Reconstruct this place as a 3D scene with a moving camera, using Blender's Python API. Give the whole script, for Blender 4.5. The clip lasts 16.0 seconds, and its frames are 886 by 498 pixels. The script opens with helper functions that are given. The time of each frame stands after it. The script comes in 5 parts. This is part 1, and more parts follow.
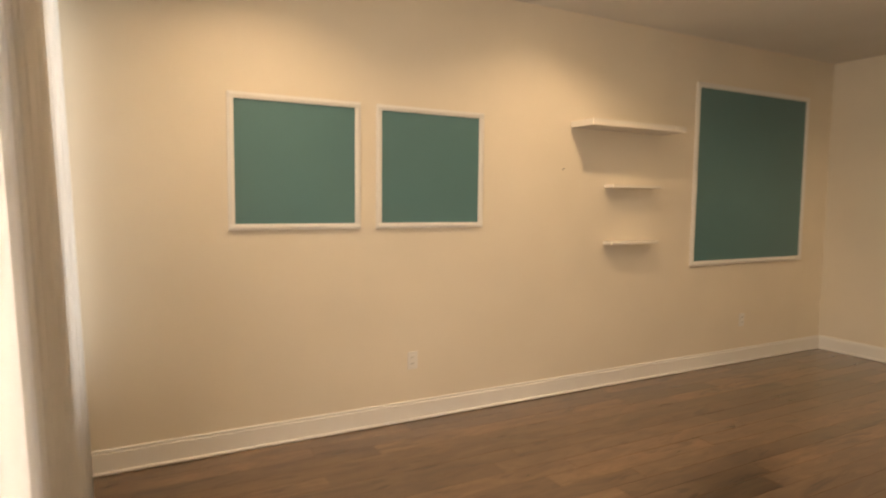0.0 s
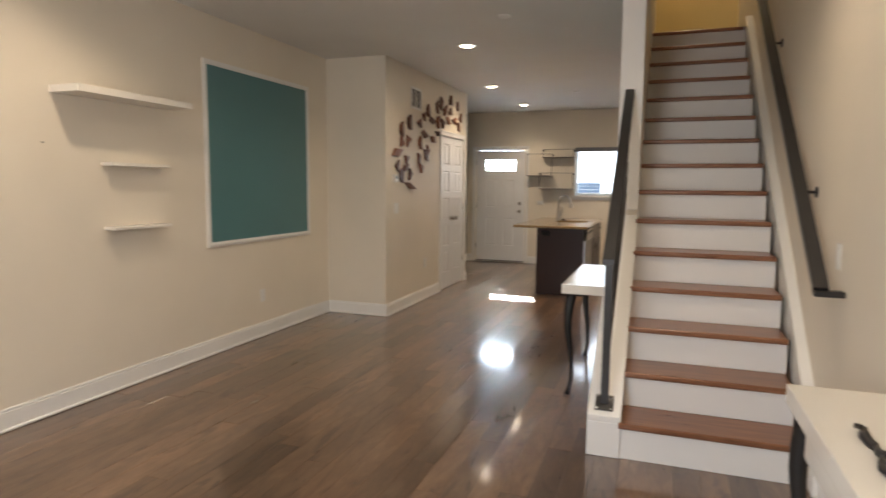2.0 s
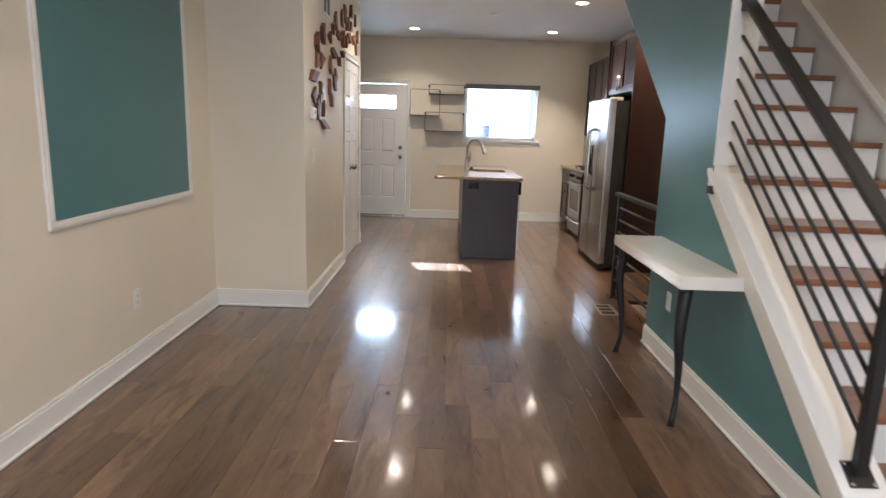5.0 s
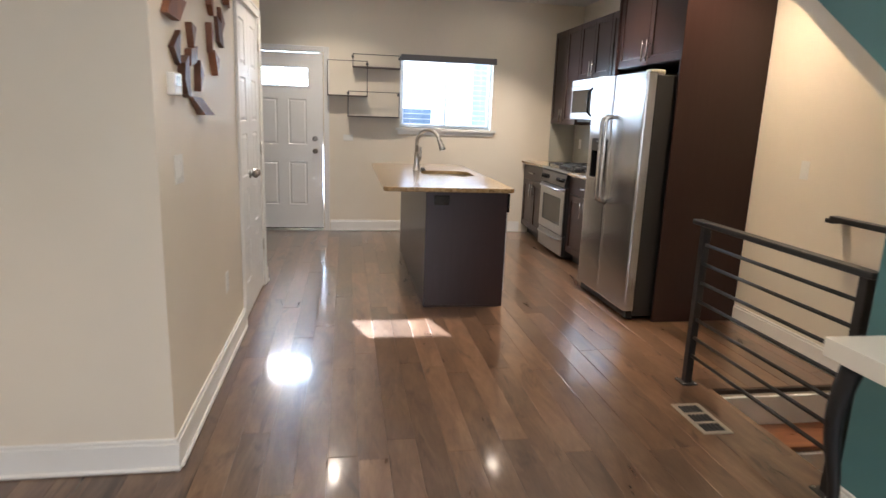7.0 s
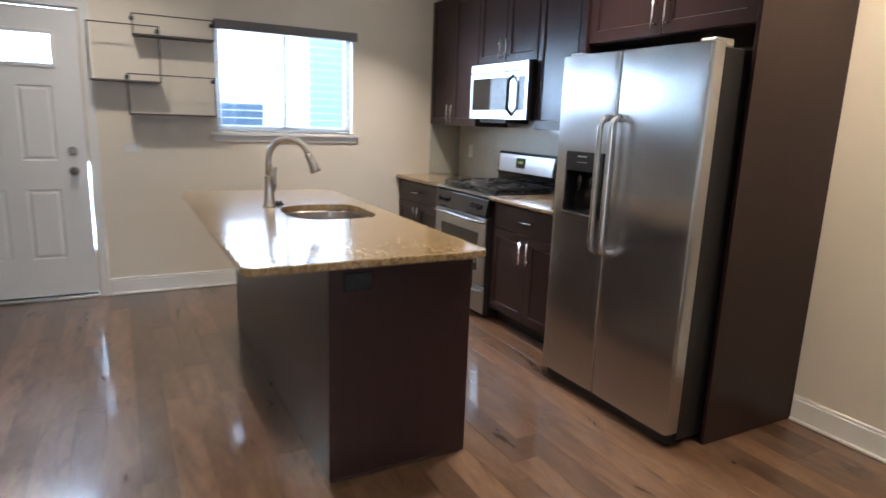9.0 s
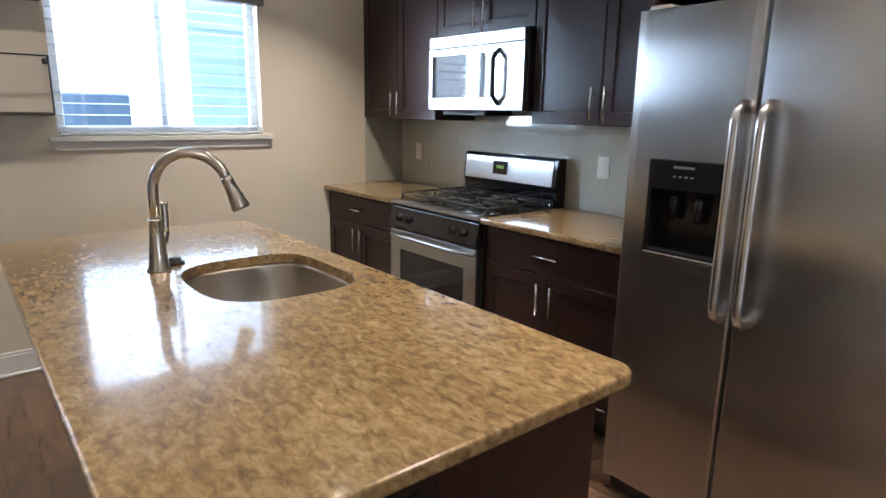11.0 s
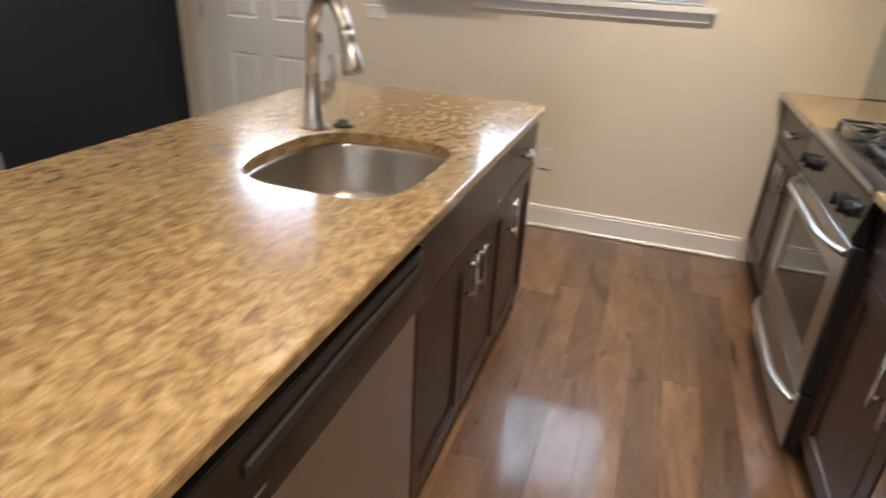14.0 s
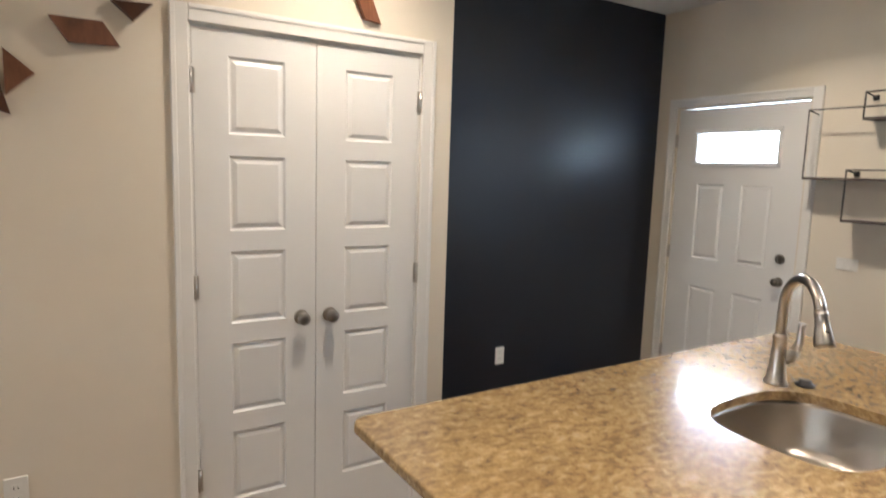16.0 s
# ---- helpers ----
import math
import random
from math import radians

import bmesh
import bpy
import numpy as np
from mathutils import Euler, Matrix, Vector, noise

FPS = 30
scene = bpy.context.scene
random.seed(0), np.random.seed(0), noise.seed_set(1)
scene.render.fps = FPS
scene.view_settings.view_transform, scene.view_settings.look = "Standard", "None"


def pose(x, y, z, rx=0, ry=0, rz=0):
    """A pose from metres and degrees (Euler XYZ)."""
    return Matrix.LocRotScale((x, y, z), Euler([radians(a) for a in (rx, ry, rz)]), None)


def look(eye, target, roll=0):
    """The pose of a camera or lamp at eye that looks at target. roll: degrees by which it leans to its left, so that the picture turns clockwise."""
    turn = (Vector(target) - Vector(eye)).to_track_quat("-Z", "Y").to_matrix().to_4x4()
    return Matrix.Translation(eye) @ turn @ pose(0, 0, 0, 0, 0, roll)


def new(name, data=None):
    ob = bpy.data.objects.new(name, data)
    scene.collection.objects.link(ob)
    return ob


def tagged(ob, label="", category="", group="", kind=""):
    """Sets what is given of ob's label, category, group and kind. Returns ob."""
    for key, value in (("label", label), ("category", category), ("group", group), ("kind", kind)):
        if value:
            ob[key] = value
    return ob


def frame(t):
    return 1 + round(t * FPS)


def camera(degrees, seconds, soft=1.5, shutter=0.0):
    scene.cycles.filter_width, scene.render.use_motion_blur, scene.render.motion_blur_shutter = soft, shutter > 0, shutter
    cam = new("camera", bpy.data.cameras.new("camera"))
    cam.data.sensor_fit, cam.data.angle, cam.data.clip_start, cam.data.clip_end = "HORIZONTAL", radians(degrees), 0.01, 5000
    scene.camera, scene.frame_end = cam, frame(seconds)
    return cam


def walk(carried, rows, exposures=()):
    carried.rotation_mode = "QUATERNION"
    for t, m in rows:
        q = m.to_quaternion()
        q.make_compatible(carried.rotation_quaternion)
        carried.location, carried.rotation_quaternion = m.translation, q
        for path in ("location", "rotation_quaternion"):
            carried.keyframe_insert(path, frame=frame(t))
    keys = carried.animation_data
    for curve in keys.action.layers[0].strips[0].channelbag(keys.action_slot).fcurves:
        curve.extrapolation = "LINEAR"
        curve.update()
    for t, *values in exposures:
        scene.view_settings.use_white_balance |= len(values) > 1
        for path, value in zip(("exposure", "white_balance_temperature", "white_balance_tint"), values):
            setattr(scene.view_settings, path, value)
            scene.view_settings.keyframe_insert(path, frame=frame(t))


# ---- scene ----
cam = camera(72.5, 16.0, shutter=0.4)
PATH = [
    (0, (0.067, 0.095, 1.42), (1.006, 1.853, 1.261), 0.6),
    (0.5, (0.093, 0.116, 1.479), (1.248, 1.749, 1.468), 0.3),
    (1, (0.163, 0.09, 1.487), (1.627, 1.452, 1.425), 0.4),
    (1.5, (0.221, 0.089, 1.454), (1.935, 1.109, 1.298), 0.0),
    (2, (0.282, 0.086, 1.42), (2.153, 0.759, 1.211), 0.5),
    (2.5, (0.316, 0.113, 1.415), (2.26, 0.539, 1.217), 1.4),
    (3, (0.428, 0.265, 1.43), (2.399, 0.554, 1.245), 2.2),
    (3.5, (0.658, 0.582, 1.433), (2.632, 0.814, 1.207), 2.2),
    (4, (0.868, 1.034, 1.398), (2.837, 1.228, 1.105), 1.7),
    (6.5, (3.264, 2.209, 1.404), (5.198, 1.942, 0.969), 2.1),
    (7, (3.853, 2.188, 1.406), (5.781, 1.87, 0.979), 2.1),
    (7.5, (4.44, 2.228, 1.364), (6.346, 1.793, 0.939), 2.7),
    (8, (5.029, 2.246, 1.357), (6.912, 1.729, 0.925), 2.2),
    (8.5, (5.575, 2.264, 1.382), (7.414, 1.617, 0.934), 2.1),
    (9, (6.106, 2.26, 1.413), (7.827, 1.331, 0.996), 2.1),
    (9.5, (6.57, 2.169, 1.422), (8.178, 1.042, 1.04), 1.8),
    (12, (7.721, 1.722, 1.418), (9.224, 0.486, 0.954), 0.7),
    (12.5, (7.819, 1.356, 1.422), (9.372, 0.209, 0.9), 2.1),
    (13, (7.984, 1.014, 1.386), (9.681, 0.128, 0.807), 4.1),
    (13.5, (8.003, 0.78, 1.37), (9.856, 0.617, 0.635), 4.1),
    (14, (7.879, 0.594, 1.369), (9.605, 1.152, 0.527), 3.2),
    (14.5, (7.663, 0.516, 1.413), (9.167, 1.555, 0.601), 2.2),
    (15, (7.537, 0.455, 1.468), (8.777, 1.866, 0.783), 1.7),
    (15.5, (7.472, 0.475, 1.512), (8.613, 2.05, 1.046), 1.7),
    (16, (7.479, 0.469, 1.583), (8.524, 2.154, 1.327), 1.8),
]
EXPOSURES = [
    (0.0, 2.48, 9600, 19), (0.5, 2.38, 10500, 21), (1.0, 2.4, 8200, 16), (2.0, 2.56, 6750, 13), (3.0, 2.57, 6250, 13), (4.0, 2.64, 5900, 13), (6.5, 3.14, 5900, 12),
    (7.5, 2.98, 5900, 12), (8.5, 2.86, 5300, 11), (9.5, 2.9, 5700, 11), (12.0, 2.6, 5750, 11), (13.0, 2.72, 6100, 11), (14.0, 3.0, 6150, 12), (16.0, 3.06, 6000, 11),
]
walk(cam, [(t, look(eye, target, roll)) for t, eye, target, roll in PATH], EXPOSURES)

# ---------- light ----------
world = bpy.data.worlds.new("world")
scene.world = world
world.use_nodes = True
wn, wl = world.node_tree.nodes, world.node_tree.links
sky = wn.new("ShaderNodeTexSky")
sky.sky_type, sky.sun_disc = "NISHITA", False
sky.dust_density = 7.0
sky.sun_elevation, sky.sun_rotation = radians(25.9), radians(72.9)
wl.new(sky.outputs[0], wn["Background"].inputs[0])
wn["Background"].inputs[1].default_value = 0.15

sun = new("sun", bpy.data.lights.new("sun", "SUN"))
sun.data.energy, sun.data.angle, sun.data.color = 5.0, radians(0.5), (1.0, 0.97, 0.92)
sun.matrix_world = look((14.8, 4.0, 3.6), (11.25, 2.91, 1.8))

CEIL, EX = 2.765, 11.25
# unseen: (0.75, 0.0) added by symmetry, (7.42, -0.1) for the warm hall wall
CANS = [(0.75, 2.75), (2.63, 2.75), (0.75, 0.0), (3.35, 0.0), (4.33, 1.98), (6.02, 1.925), (8.42, 2.325), (10.40, 2.31), (8.42, 0.41), (10.38, 0.40), (7.42, -0.1)]
CAN_W, FRONT_W, KITCHEN_W, UP_W = 1.7, 9.0, 1.2, 2.2


def area(name, m, w, h, power, colour, spread=180):
    la = bpy.data.lights.new(name, "AREA")
    la.shape, la.size, la.size_y, la.energy, la.color, la.spread = "RECTANGLE", w, h, power, colour, radians(spread)
    ob = new(name, la)
    ob.matrix_world = m
    return ob


for cx, cy in CANS:
    lamp = area("can_lamp", pose(cx, cy, CEIL - 0.012), 0.11, 0.11, CAN_W, (1.0, 0.82, 0.62), 140)
    lamp.data.shape = "DISK"
    if cx > 8:
        lamp.data.energy, lamp.data.spread = (1.5, radians(125)) if cy > 1 else (2.6, radians(95))
    if cx < 4 and cy < 1:
        lamp.data.energy = 1.0
    if 4 < cx < 7:
        lamp.data.energy = 1.2
    if cx > 7 and cy < 0:
        lamp.data.energy, lamp.data.spread, lamp.data.color = 2.3, radians(110), (1.0, 0.74, 0.46)
area("front_window_light", look((-0.36, 1.02, 1.45), (1, 1.02, 1.35)), 0.86, 1.65, FRONT_W, (0.95, 0.97, 1.0))
area("front_window_light", look((-0.4, 3.08, 1.55), (1, 3.08, 1.55)), 0.6, 1.75, 1.7, (0.72, 0.86, 1.0))
area("kitchen_window_light", look((EX + 0.074, 0.99, 1.68), (10, 0.99, 1.68)), 1.02, 0.74, KITCHEN_W, (0.78, 0.88, 1.0))
area("upstairs_light", pose(7.6, -0.2, 5.35), 0.4, 0.4, UP_W, (1.0, 0.80, 0.52))


# ---------- materials ----------
def material(name, colour, rough=0.5, metal=0.0, coat=0.0):
    m = bpy.data.materials.new(name)
    m.use_nodes = True
    b = m.node_tree.nodes["Principled BSDF"]
    b.inputs["Base Color"].default_value = (*colour, 1)
    b.inputs["Roughness"].default_value = rough
    b.inputs["Metallic"].default_value = metal
    b.inputs["Coat Weight"].default_value = coat
    return m


def N(m, kind, **values):
    n = m.node_tree.nodes.new("ShaderNode" + kind)
    for key, value in values.items():
        n.inputs[key.replace("_", " ")].default_value = value
    return n


def wire(m, a, b):
    m.node_tree.links.new(a, b)


def bsdf(m):
    return m.node_tree.nodes["Principled BSDF"]


def coords(m, scale=(1, 1, 1), turn=(0, 0, 0)):
    g = N(m, "TexCoord")
    mp = N(m, "Mapping")
    mp.inputs["Scale"].default_value, mp.inputs["Rotation"].default_value = scale, turn
    wire(m, g.outputs["Object"], mp.inputs["Vector"])
    return mp.outputs["Vector"]


def ramp(m, fac, stops):
    r = N(m, "ValToRGB")
    els = r.color_ramp.elements
    while len(els) < len(stops):
        els.new(0.5)
    for e, (p, c) in zip(els, stops):
        e.position, e.color = p, (*c, 1)
    wire(m, fac, r.inputs["Fac"])
    return r.outputs["Color"]


def bumped(m, height, strength, distance=0.002):
    bp = N(m, "Bump", Strength=strength, Distance=distance)
    wire(m, height, bp.inputs["Height"])
    wire(m, bp.outputs["Normal"], bsdf(m).inputs["Normal"])


def painted(name, colour, rough=0.55, vary=0.05, bump=0.12, grain=260):
    """Rolled paint: orange-peel relief, faint large blotches."""
    m = material(name, colour, rough)
    v = coords(m)
    big = N(m, "TexNoise", Scale=1.3, Detail=4.0)
    fine = N(m, "TexNoise", Scale=float(grain), Detail=2.0)
    wire(m, v, big.inputs["Vector"]), wire(m, v, fine.inputs["Vector"])
    dark = tuple(c * (1 - vary) for c in colour)
    light = tuple(min(1, c * (1 + vary)) for c in colour)
    wire(m, ramp(m, big.outputs["Fac"], [(0.3, dark), (0.7, light)]), bsdf(m).inputs["Base Color"])
    rr = N(m, "MapRange")
    rr.inputs["To Min"].default_value, rr.inputs["To Max"].default_value = rough - 0.06, rough + 0.06
    wire(m, big.outputs["Fac"], rr.inputs["Value"]), wire(m, rr.outputs[0], bsdf(m).inputs["Roughness"])
    bumped(m, fine.outputs["Fac"], bump, 0.001)
    return m


def timber(name, a, b, c, rough, scale=(1.2, 14, 14), coat=0.0, spread=0.35, bump=0.08, island=False, gloss=0.5, fine=0.25, polish=0.0, wear=0.25):
    """Wood grain along x, tone varied from board to board."""
    m = material(name, a, rough, 0, coat)
    bsdf(m).inputs["Specular IOR Level"].default_value = gloss
    v = coords(m, scale)
    rnd = N(m, "NewGeometry").outputs["Random Per Island"] if island else N(m, "ObjectInfo").outputs["Random"]
    off = N(m, "VectorMath")
    off.operation = "ADD"
    sc = N(m, "Math")
    sc.operation = "MULTIPLY"
    sc.inputs[1].default_value = 37.0
    wire(m, rnd, sc.inputs[0]), wire(m, v, off.inputs[0]), wire(m, sc.outputs[0], off.inputs[1])
    n1 = N(m, "TexNoise", Scale=1.6, Detail=7.0, Roughness=0.62, Distortion=0.9)
    n2 = N(m, "TexNoise", Scale=9.0, Detail=4.0, Roughness=0.7)
    wire(m, off.outputs[0], n1.inputs["Vector"]), wire(m, off.outputs[0], n2.inputs["Vector"])
    col = ramp(m, n1.outputs["Fac"], [(0.28, b), (0.5, a), (0.72, c)])
    hs = N(m, "HueSaturation")
    tone = N(m, "MapRange")
    tone.inputs["To Min"].default_value, tone.inputs["To Max"].default_value = 1 - spread, 1 + spread
    wire(m, rnd, tone.inputs["Value"]), wire(m, tone.outputs[0], hs.inputs["Value"]), wire(m, col, hs.inputs["Color"])
    mix = N(m, "MixRGB", Fac=fine)
    mix.blend_type = "MULTIPLY"
    wire(m, hs.outputs[0], mix.inputs["Color1"])
    wire(m, ramp(m, n2.outputs["Fac"], [(0.35, (0.45, 0.42, 0.4)), (0.6, (1, 1, 1))]), mix.inputs["Color2"])
    wire(m, mix.outputs[0], bsdf(m).inputs["Base Color"])
    rr = N(m, "MapRange")
    rr.inputs["To Min"].default_value, rr.inputs["To Max"].default_value = rough * (1 - wear), rough * (1 + wear)
    wire(m, n1.outputs["Fac"], rr.inputs["Value"]), wire(m, rr.outputs[0], bsdf(m).inputs["Roughness"])
    if polish:
        # knots and dark swirls
        knot = N(m, "TexNoise", Scale=0.8, Detail=5.0, Roughness=0.55, Distortion=2.6)
        wire(m, off.outputs[0], knot.inputs["Vector"])
        km = N(m, "MixRGB", Fac=0.75)
        km.blend_type = "MULTIPLY"
        wire(m, mix.outputs[0], km.inputs["Color1"])
        wire(m, ramp(m, knot.outputs["Fac"], [(0.31, (0.3, 0.26, 0.23)), (0.41, (1, 1, 1))]), km.inputs["Color2"])
        wire(m, km.outputs[0], bsdf(m).inputs["Base Color"])
        bsdf(m).inputs["Coat Weight"].default_value = polish
        bsdf(m).inputs["Coat Roughness"].default_value = 0.095
        # slow ripple of the lacquer
        wave = N(m, "TexNoise", Scale=5.0, Detail=2.0)
        wire(m, coords(m, (0.6, 2.2, 1)), wave.inputs["Vector"])
        cb = N(m, "Bump", Strength=0.22, Distance=0.004)
        wire(m, wave.outputs["Fac"], cb.inputs["Height"]), wire(m, cb.outputs["Normal"], bsdf(m).inputs["Coat Normal"])
    if bump:
        bumped(m, n1.outputs["Fac"], bump, 0.0015)
    return m


def brushed(name, colour, rough, scale, bump=0.03):
    m = material(name, colour, rough, 1.0)
    v = coords(m, scale)
    n1 = N(m, "TexNoise", Scale=3.0, Detail=5.0)
    wire(m, v, n1.inputs["Vector"])
    rr = N(m, "MapRange")
    rr.inputs["To Min"].default_value, rr.inputs["To Max"].default_value = rough - 0.008, rough + 0.008
    wire(m, n1.outputs["Fac"], rr.inputs["Value"]), wire(m, rr.outputs[0], bsdf(m).inputs["Roughness"])
    if bump:
        bumped(m, n1.outputs["Fac"], bump, 0.0006)
    return m


def emitting(name, colour, strength):
    m = material(name, colour, 0.5)
    bsdf(m).inputs["Emission Color"].default_value = (*colour, 1)
    bsdf(m).inputs["Emission Strength"].default_value = strength
    return m


def granite_material():
    m = material("granite", (0.4, 0.28, 0.14), 0.22)
    bsdf(m).inputs["Specular IOR Level"].default_value = 0.2
    bsdf(m).inputs["Coat Weight"].default_value = 0.6
    bsdf(m).inputs["Coat Roughness"].default_value = 0.06
    bsdf(m).inputs["Coat IOR"].default_value = 1.6
    v = coords(m, (0.55, 1.0, 1.0), (0, 0, 0.3))
    flow = N(m, "TexNoise", Scale=44.0, Detail=6.0, Roughness=0.6, Distortion=0.8)
    grain = N(m, "TexNoise", Scale=110.0, Detail=6.0, Roughness=0.7, Distortion=0.5)
    drift = N(m, "TexNoise", Scale=4.0, Detail=4.0, Distortion=1.0)
    for n in (flow, grain, drift):
        wire(m, v, n.inputs["Vector"])
    base = ramp(m, flow.outputs["Fac"], [(0.28, (0.15, 0.105, 0.065)), (0.42, (0.265, 0.18, 0.088)), (0.52, (0.345, 0.24, 0.115)), (0.62, (0.41, 0.305, 0.165)), (0.76, (0.46, 0.385, 0.265))])
    fine = ramp(m, grain.outputs["Fac"], [(0.3, (0.42, 0.38, 0.35)), (0.46, (0.84, 0.81, 0.77)), (0.62, (1.0, 1.0, 1.0))])
    large = ramp(m, drift.outputs["Fac"], [(0.35, (0.62, 0.58, 0.54)), (0.62, (1.0, 0.98, 0.93))])
    col = base
    for other, fac in ((fine, 0.8), (large, 0.45)):
        mix = N(m, "MixRGB", Fac=fac)
        mix.blend_type = "MULTIPLY"
        wire(m, col, mix.inputs["Color1"]), wire(m, other, mix.inputs["Color2"])
        col = mix.outputs[0]
    wire(m, col, bsdf(m).inputs["Base Color"])
    return m


def sheer_material():
    m = material("sheer_cloth", (0.82, 0.79, 0.74), 0.9)
    t = N(m, "BsdfTranslucent")
    t.inputs["Color"].default_value = (0.85, 0.85, 0.85, 1)
    mix = N(m, "MixShader", Fac=0.5)
    out = m.node_tree.nodes["Material Output"]
    v = coords(m, (300, 300, 300))
    w = N(m, "TexNoise", Scale=4.0, Detail=2.0)
    wire(m, v, w.inputs["Vector"])
    bumped(m, w.outputs["Fac"], 0.15, 0.001)
    wire(m, bsdf(m).outputs[0], mix.inputs[1]), wire(m, t.outputs[0], mix.inputs[2]), wire(m, mix.outputs[0], out.inputs["Surface"])
    return m


def glass_material():
    m = material("glass", (1, 1, 1), 0.0)
    bsdf(m).inputs["Transmission Weight"].default_value = 1.0
    bsdf(m).inputs["IOR"].default_value = 1.45
    return m


CREAM = painted("cream_paint", (0.76, 0.695, 0.585), 0.5, 0.04)
CEILP = painted("ceiling_paint", (0.70, 0.69, 0.66), 0.8, 0.03)
TRIM = painted("white_trim_paint", (0.80, 0.79, 0.76), 0.32, 0.03, 0.05)
DOORP = painted("white_door_paint", (0.78, 0.78, 0.77), 0.34, 0.03, 0.05)
TEAL = painted("teal_paint", (0.085, 0.205, 0.222), 0.38, 0.05)
NAVY = painted("navy_paint", (0.0045, 0.0095, 0.021), 0.39, 0.1, 0.25)
bsdf(NAVY).inputs["Specular IOR Level"].default_value = 0.5
YELLOW = painted("yellow_paint", (0.74, 0.58, 0.27), 0.5, 0.04)
FLOOR_TONES = (0.128, 0.073, 0.042), (0.072, 0.039, 0.022), (0.185, 0.114, 0.07)
FLOORW = timber("floor_wood", *FLOOR_TONES, 0.3, (1.5, 6.0, 6.0), 0.0, 0.36, 0.0, gloss=0.42, fine=0.3, polish=0.85)
FLOORJ = material("floor_joint", (0.02, 0.011, 0.007), 0.6)
TREADW = timber("tread_wood", (0.25, 0.105, 0.05), (0.16, 0.062, 0.028), (0.33, 0.15, 0.075), 0.3, (14, 1.2, 14), 0.1, 0.15)
ESPRESSO = timber("espresso_wood", (0.029, 0.0148, 0.0128), (0.0265, 0.0135, 0.0117), (0.0315, 0.016, 0.0139), 0.29, (16, 16, 1.4), 0.0, 0.08, 0.0, gloss=0.26, fine=0.0, wear=0.0)
ARTW = timber("walnut_wood", (0.15, 0.06, 0.03), (0.08, 0.032, 0.017), (0.22, 0.095, 0.05), 0.42, (10, 3, 3), 0, 0.5)
GRANITE = granite_material()
STEEL = brushed("brushed_steel", (0.55, 0.545, 0.54), 0.27, (60, 60, 1), 0.0)
bsdf(STEEL).inputs["Anisotropic"].default_value = 0.8
dents = N(STEEL, "TexNoise", Scale=2.2, Detail=1.0)
wire(STEEL, coords(STEEL, (0.8, 1, 1.6)), dents.inputs["Vector"])
bumped(STEEL, dents.outputs["Fac"], 0.25, 0.02)
STEELH = brushed("brushed_steel_level", (0.44, 0.44, 0.44), 0.3, (1, 60, 60), 0.0)
bsdf(STEELH).inputs["Anisotropic"].default_value = 0.5
SINKSTEEL = brushed("satin_sink_steel", (0.52, 0.48, 0.43), 0.3, (20, 20, 20), 0.001)
NICKEL = brushed("brushed_nickel", (0.56, 0.53, 0.49), 0.3, (30, 30, 30))
DARKNICKEL = brushed("aged_nickel", (0.30, 0.275, 0.245), 0.28, (30, 30, 30))
CHROME = material("polished_handle", (0.6, 0.59, 0.575), 0.2, 1.0)
IRON = painted("black_iron", (0.018, 0.017, 0.017), 0.34, 0.1, 0.06, 120)
GLOSSBLACK = material("gloss_black", (0.010, 0.010, 0.011), 0.1)
MATTBLACK = painted("matt_black", (0.013, 0.012, 0.012), 0.5, 0.1, 0.05, 200)
OVENGLASS = material("oven_glass", (0.02, 0.018, 0.016), 0.05)
PLASTIC = material("white_plastic", (0.78, 0.77, 0.73), 0.35)
SLOT = material("dark_slot", (0.02, 0.02, 0.02), 0.7)
LACQUER = painted("white_lacquer", (0.80, 0.77, 0.70), 0.22, 0.03, 0.03)
TILE = material("glass_tile", (0.50, 0.50, 0.44), 0.06, 0.0, 0.4)
GROUT = painted("grout", (0.55, 0.54, 0.49), 0.85, 0.05, 0.3)
SHEER = sheer_material()
GLASS = glass_material()
SLATP = painted("slat_paint", (0.62, 0.65, 0.68), 0.4, 0.03, 0.03)
VALANCE = painted("valance_wood", (0.17, 0.16, 0.16), 0.5, 0.08, 0.05)
CANGLOW = emitting("can_glow", (1.0, 0.84, 0.6), 9.0)
DISPLAY = emitting("display_digits", (0.6, 0.9, 0.2), 0.03)
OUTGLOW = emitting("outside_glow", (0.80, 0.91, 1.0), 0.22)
DOORGLOW = emitting("door_glow", (0.66, 0.84, 1.0), 7.5)
SIDING = painted("neighbour_siding", (0.33, 0.46, 0.58), 0.6, 0.08)
BOXP = painted("slate_blue", (0.16, 0.24, 0.36), 0.6, 0.08)
SATIN = material("black_satin", (0.012, 0.011, 0.012), 0.33)
PLANT_DUST = painted("old_board", (0.11, 0.09, 0.08), 0.6, 0.1)


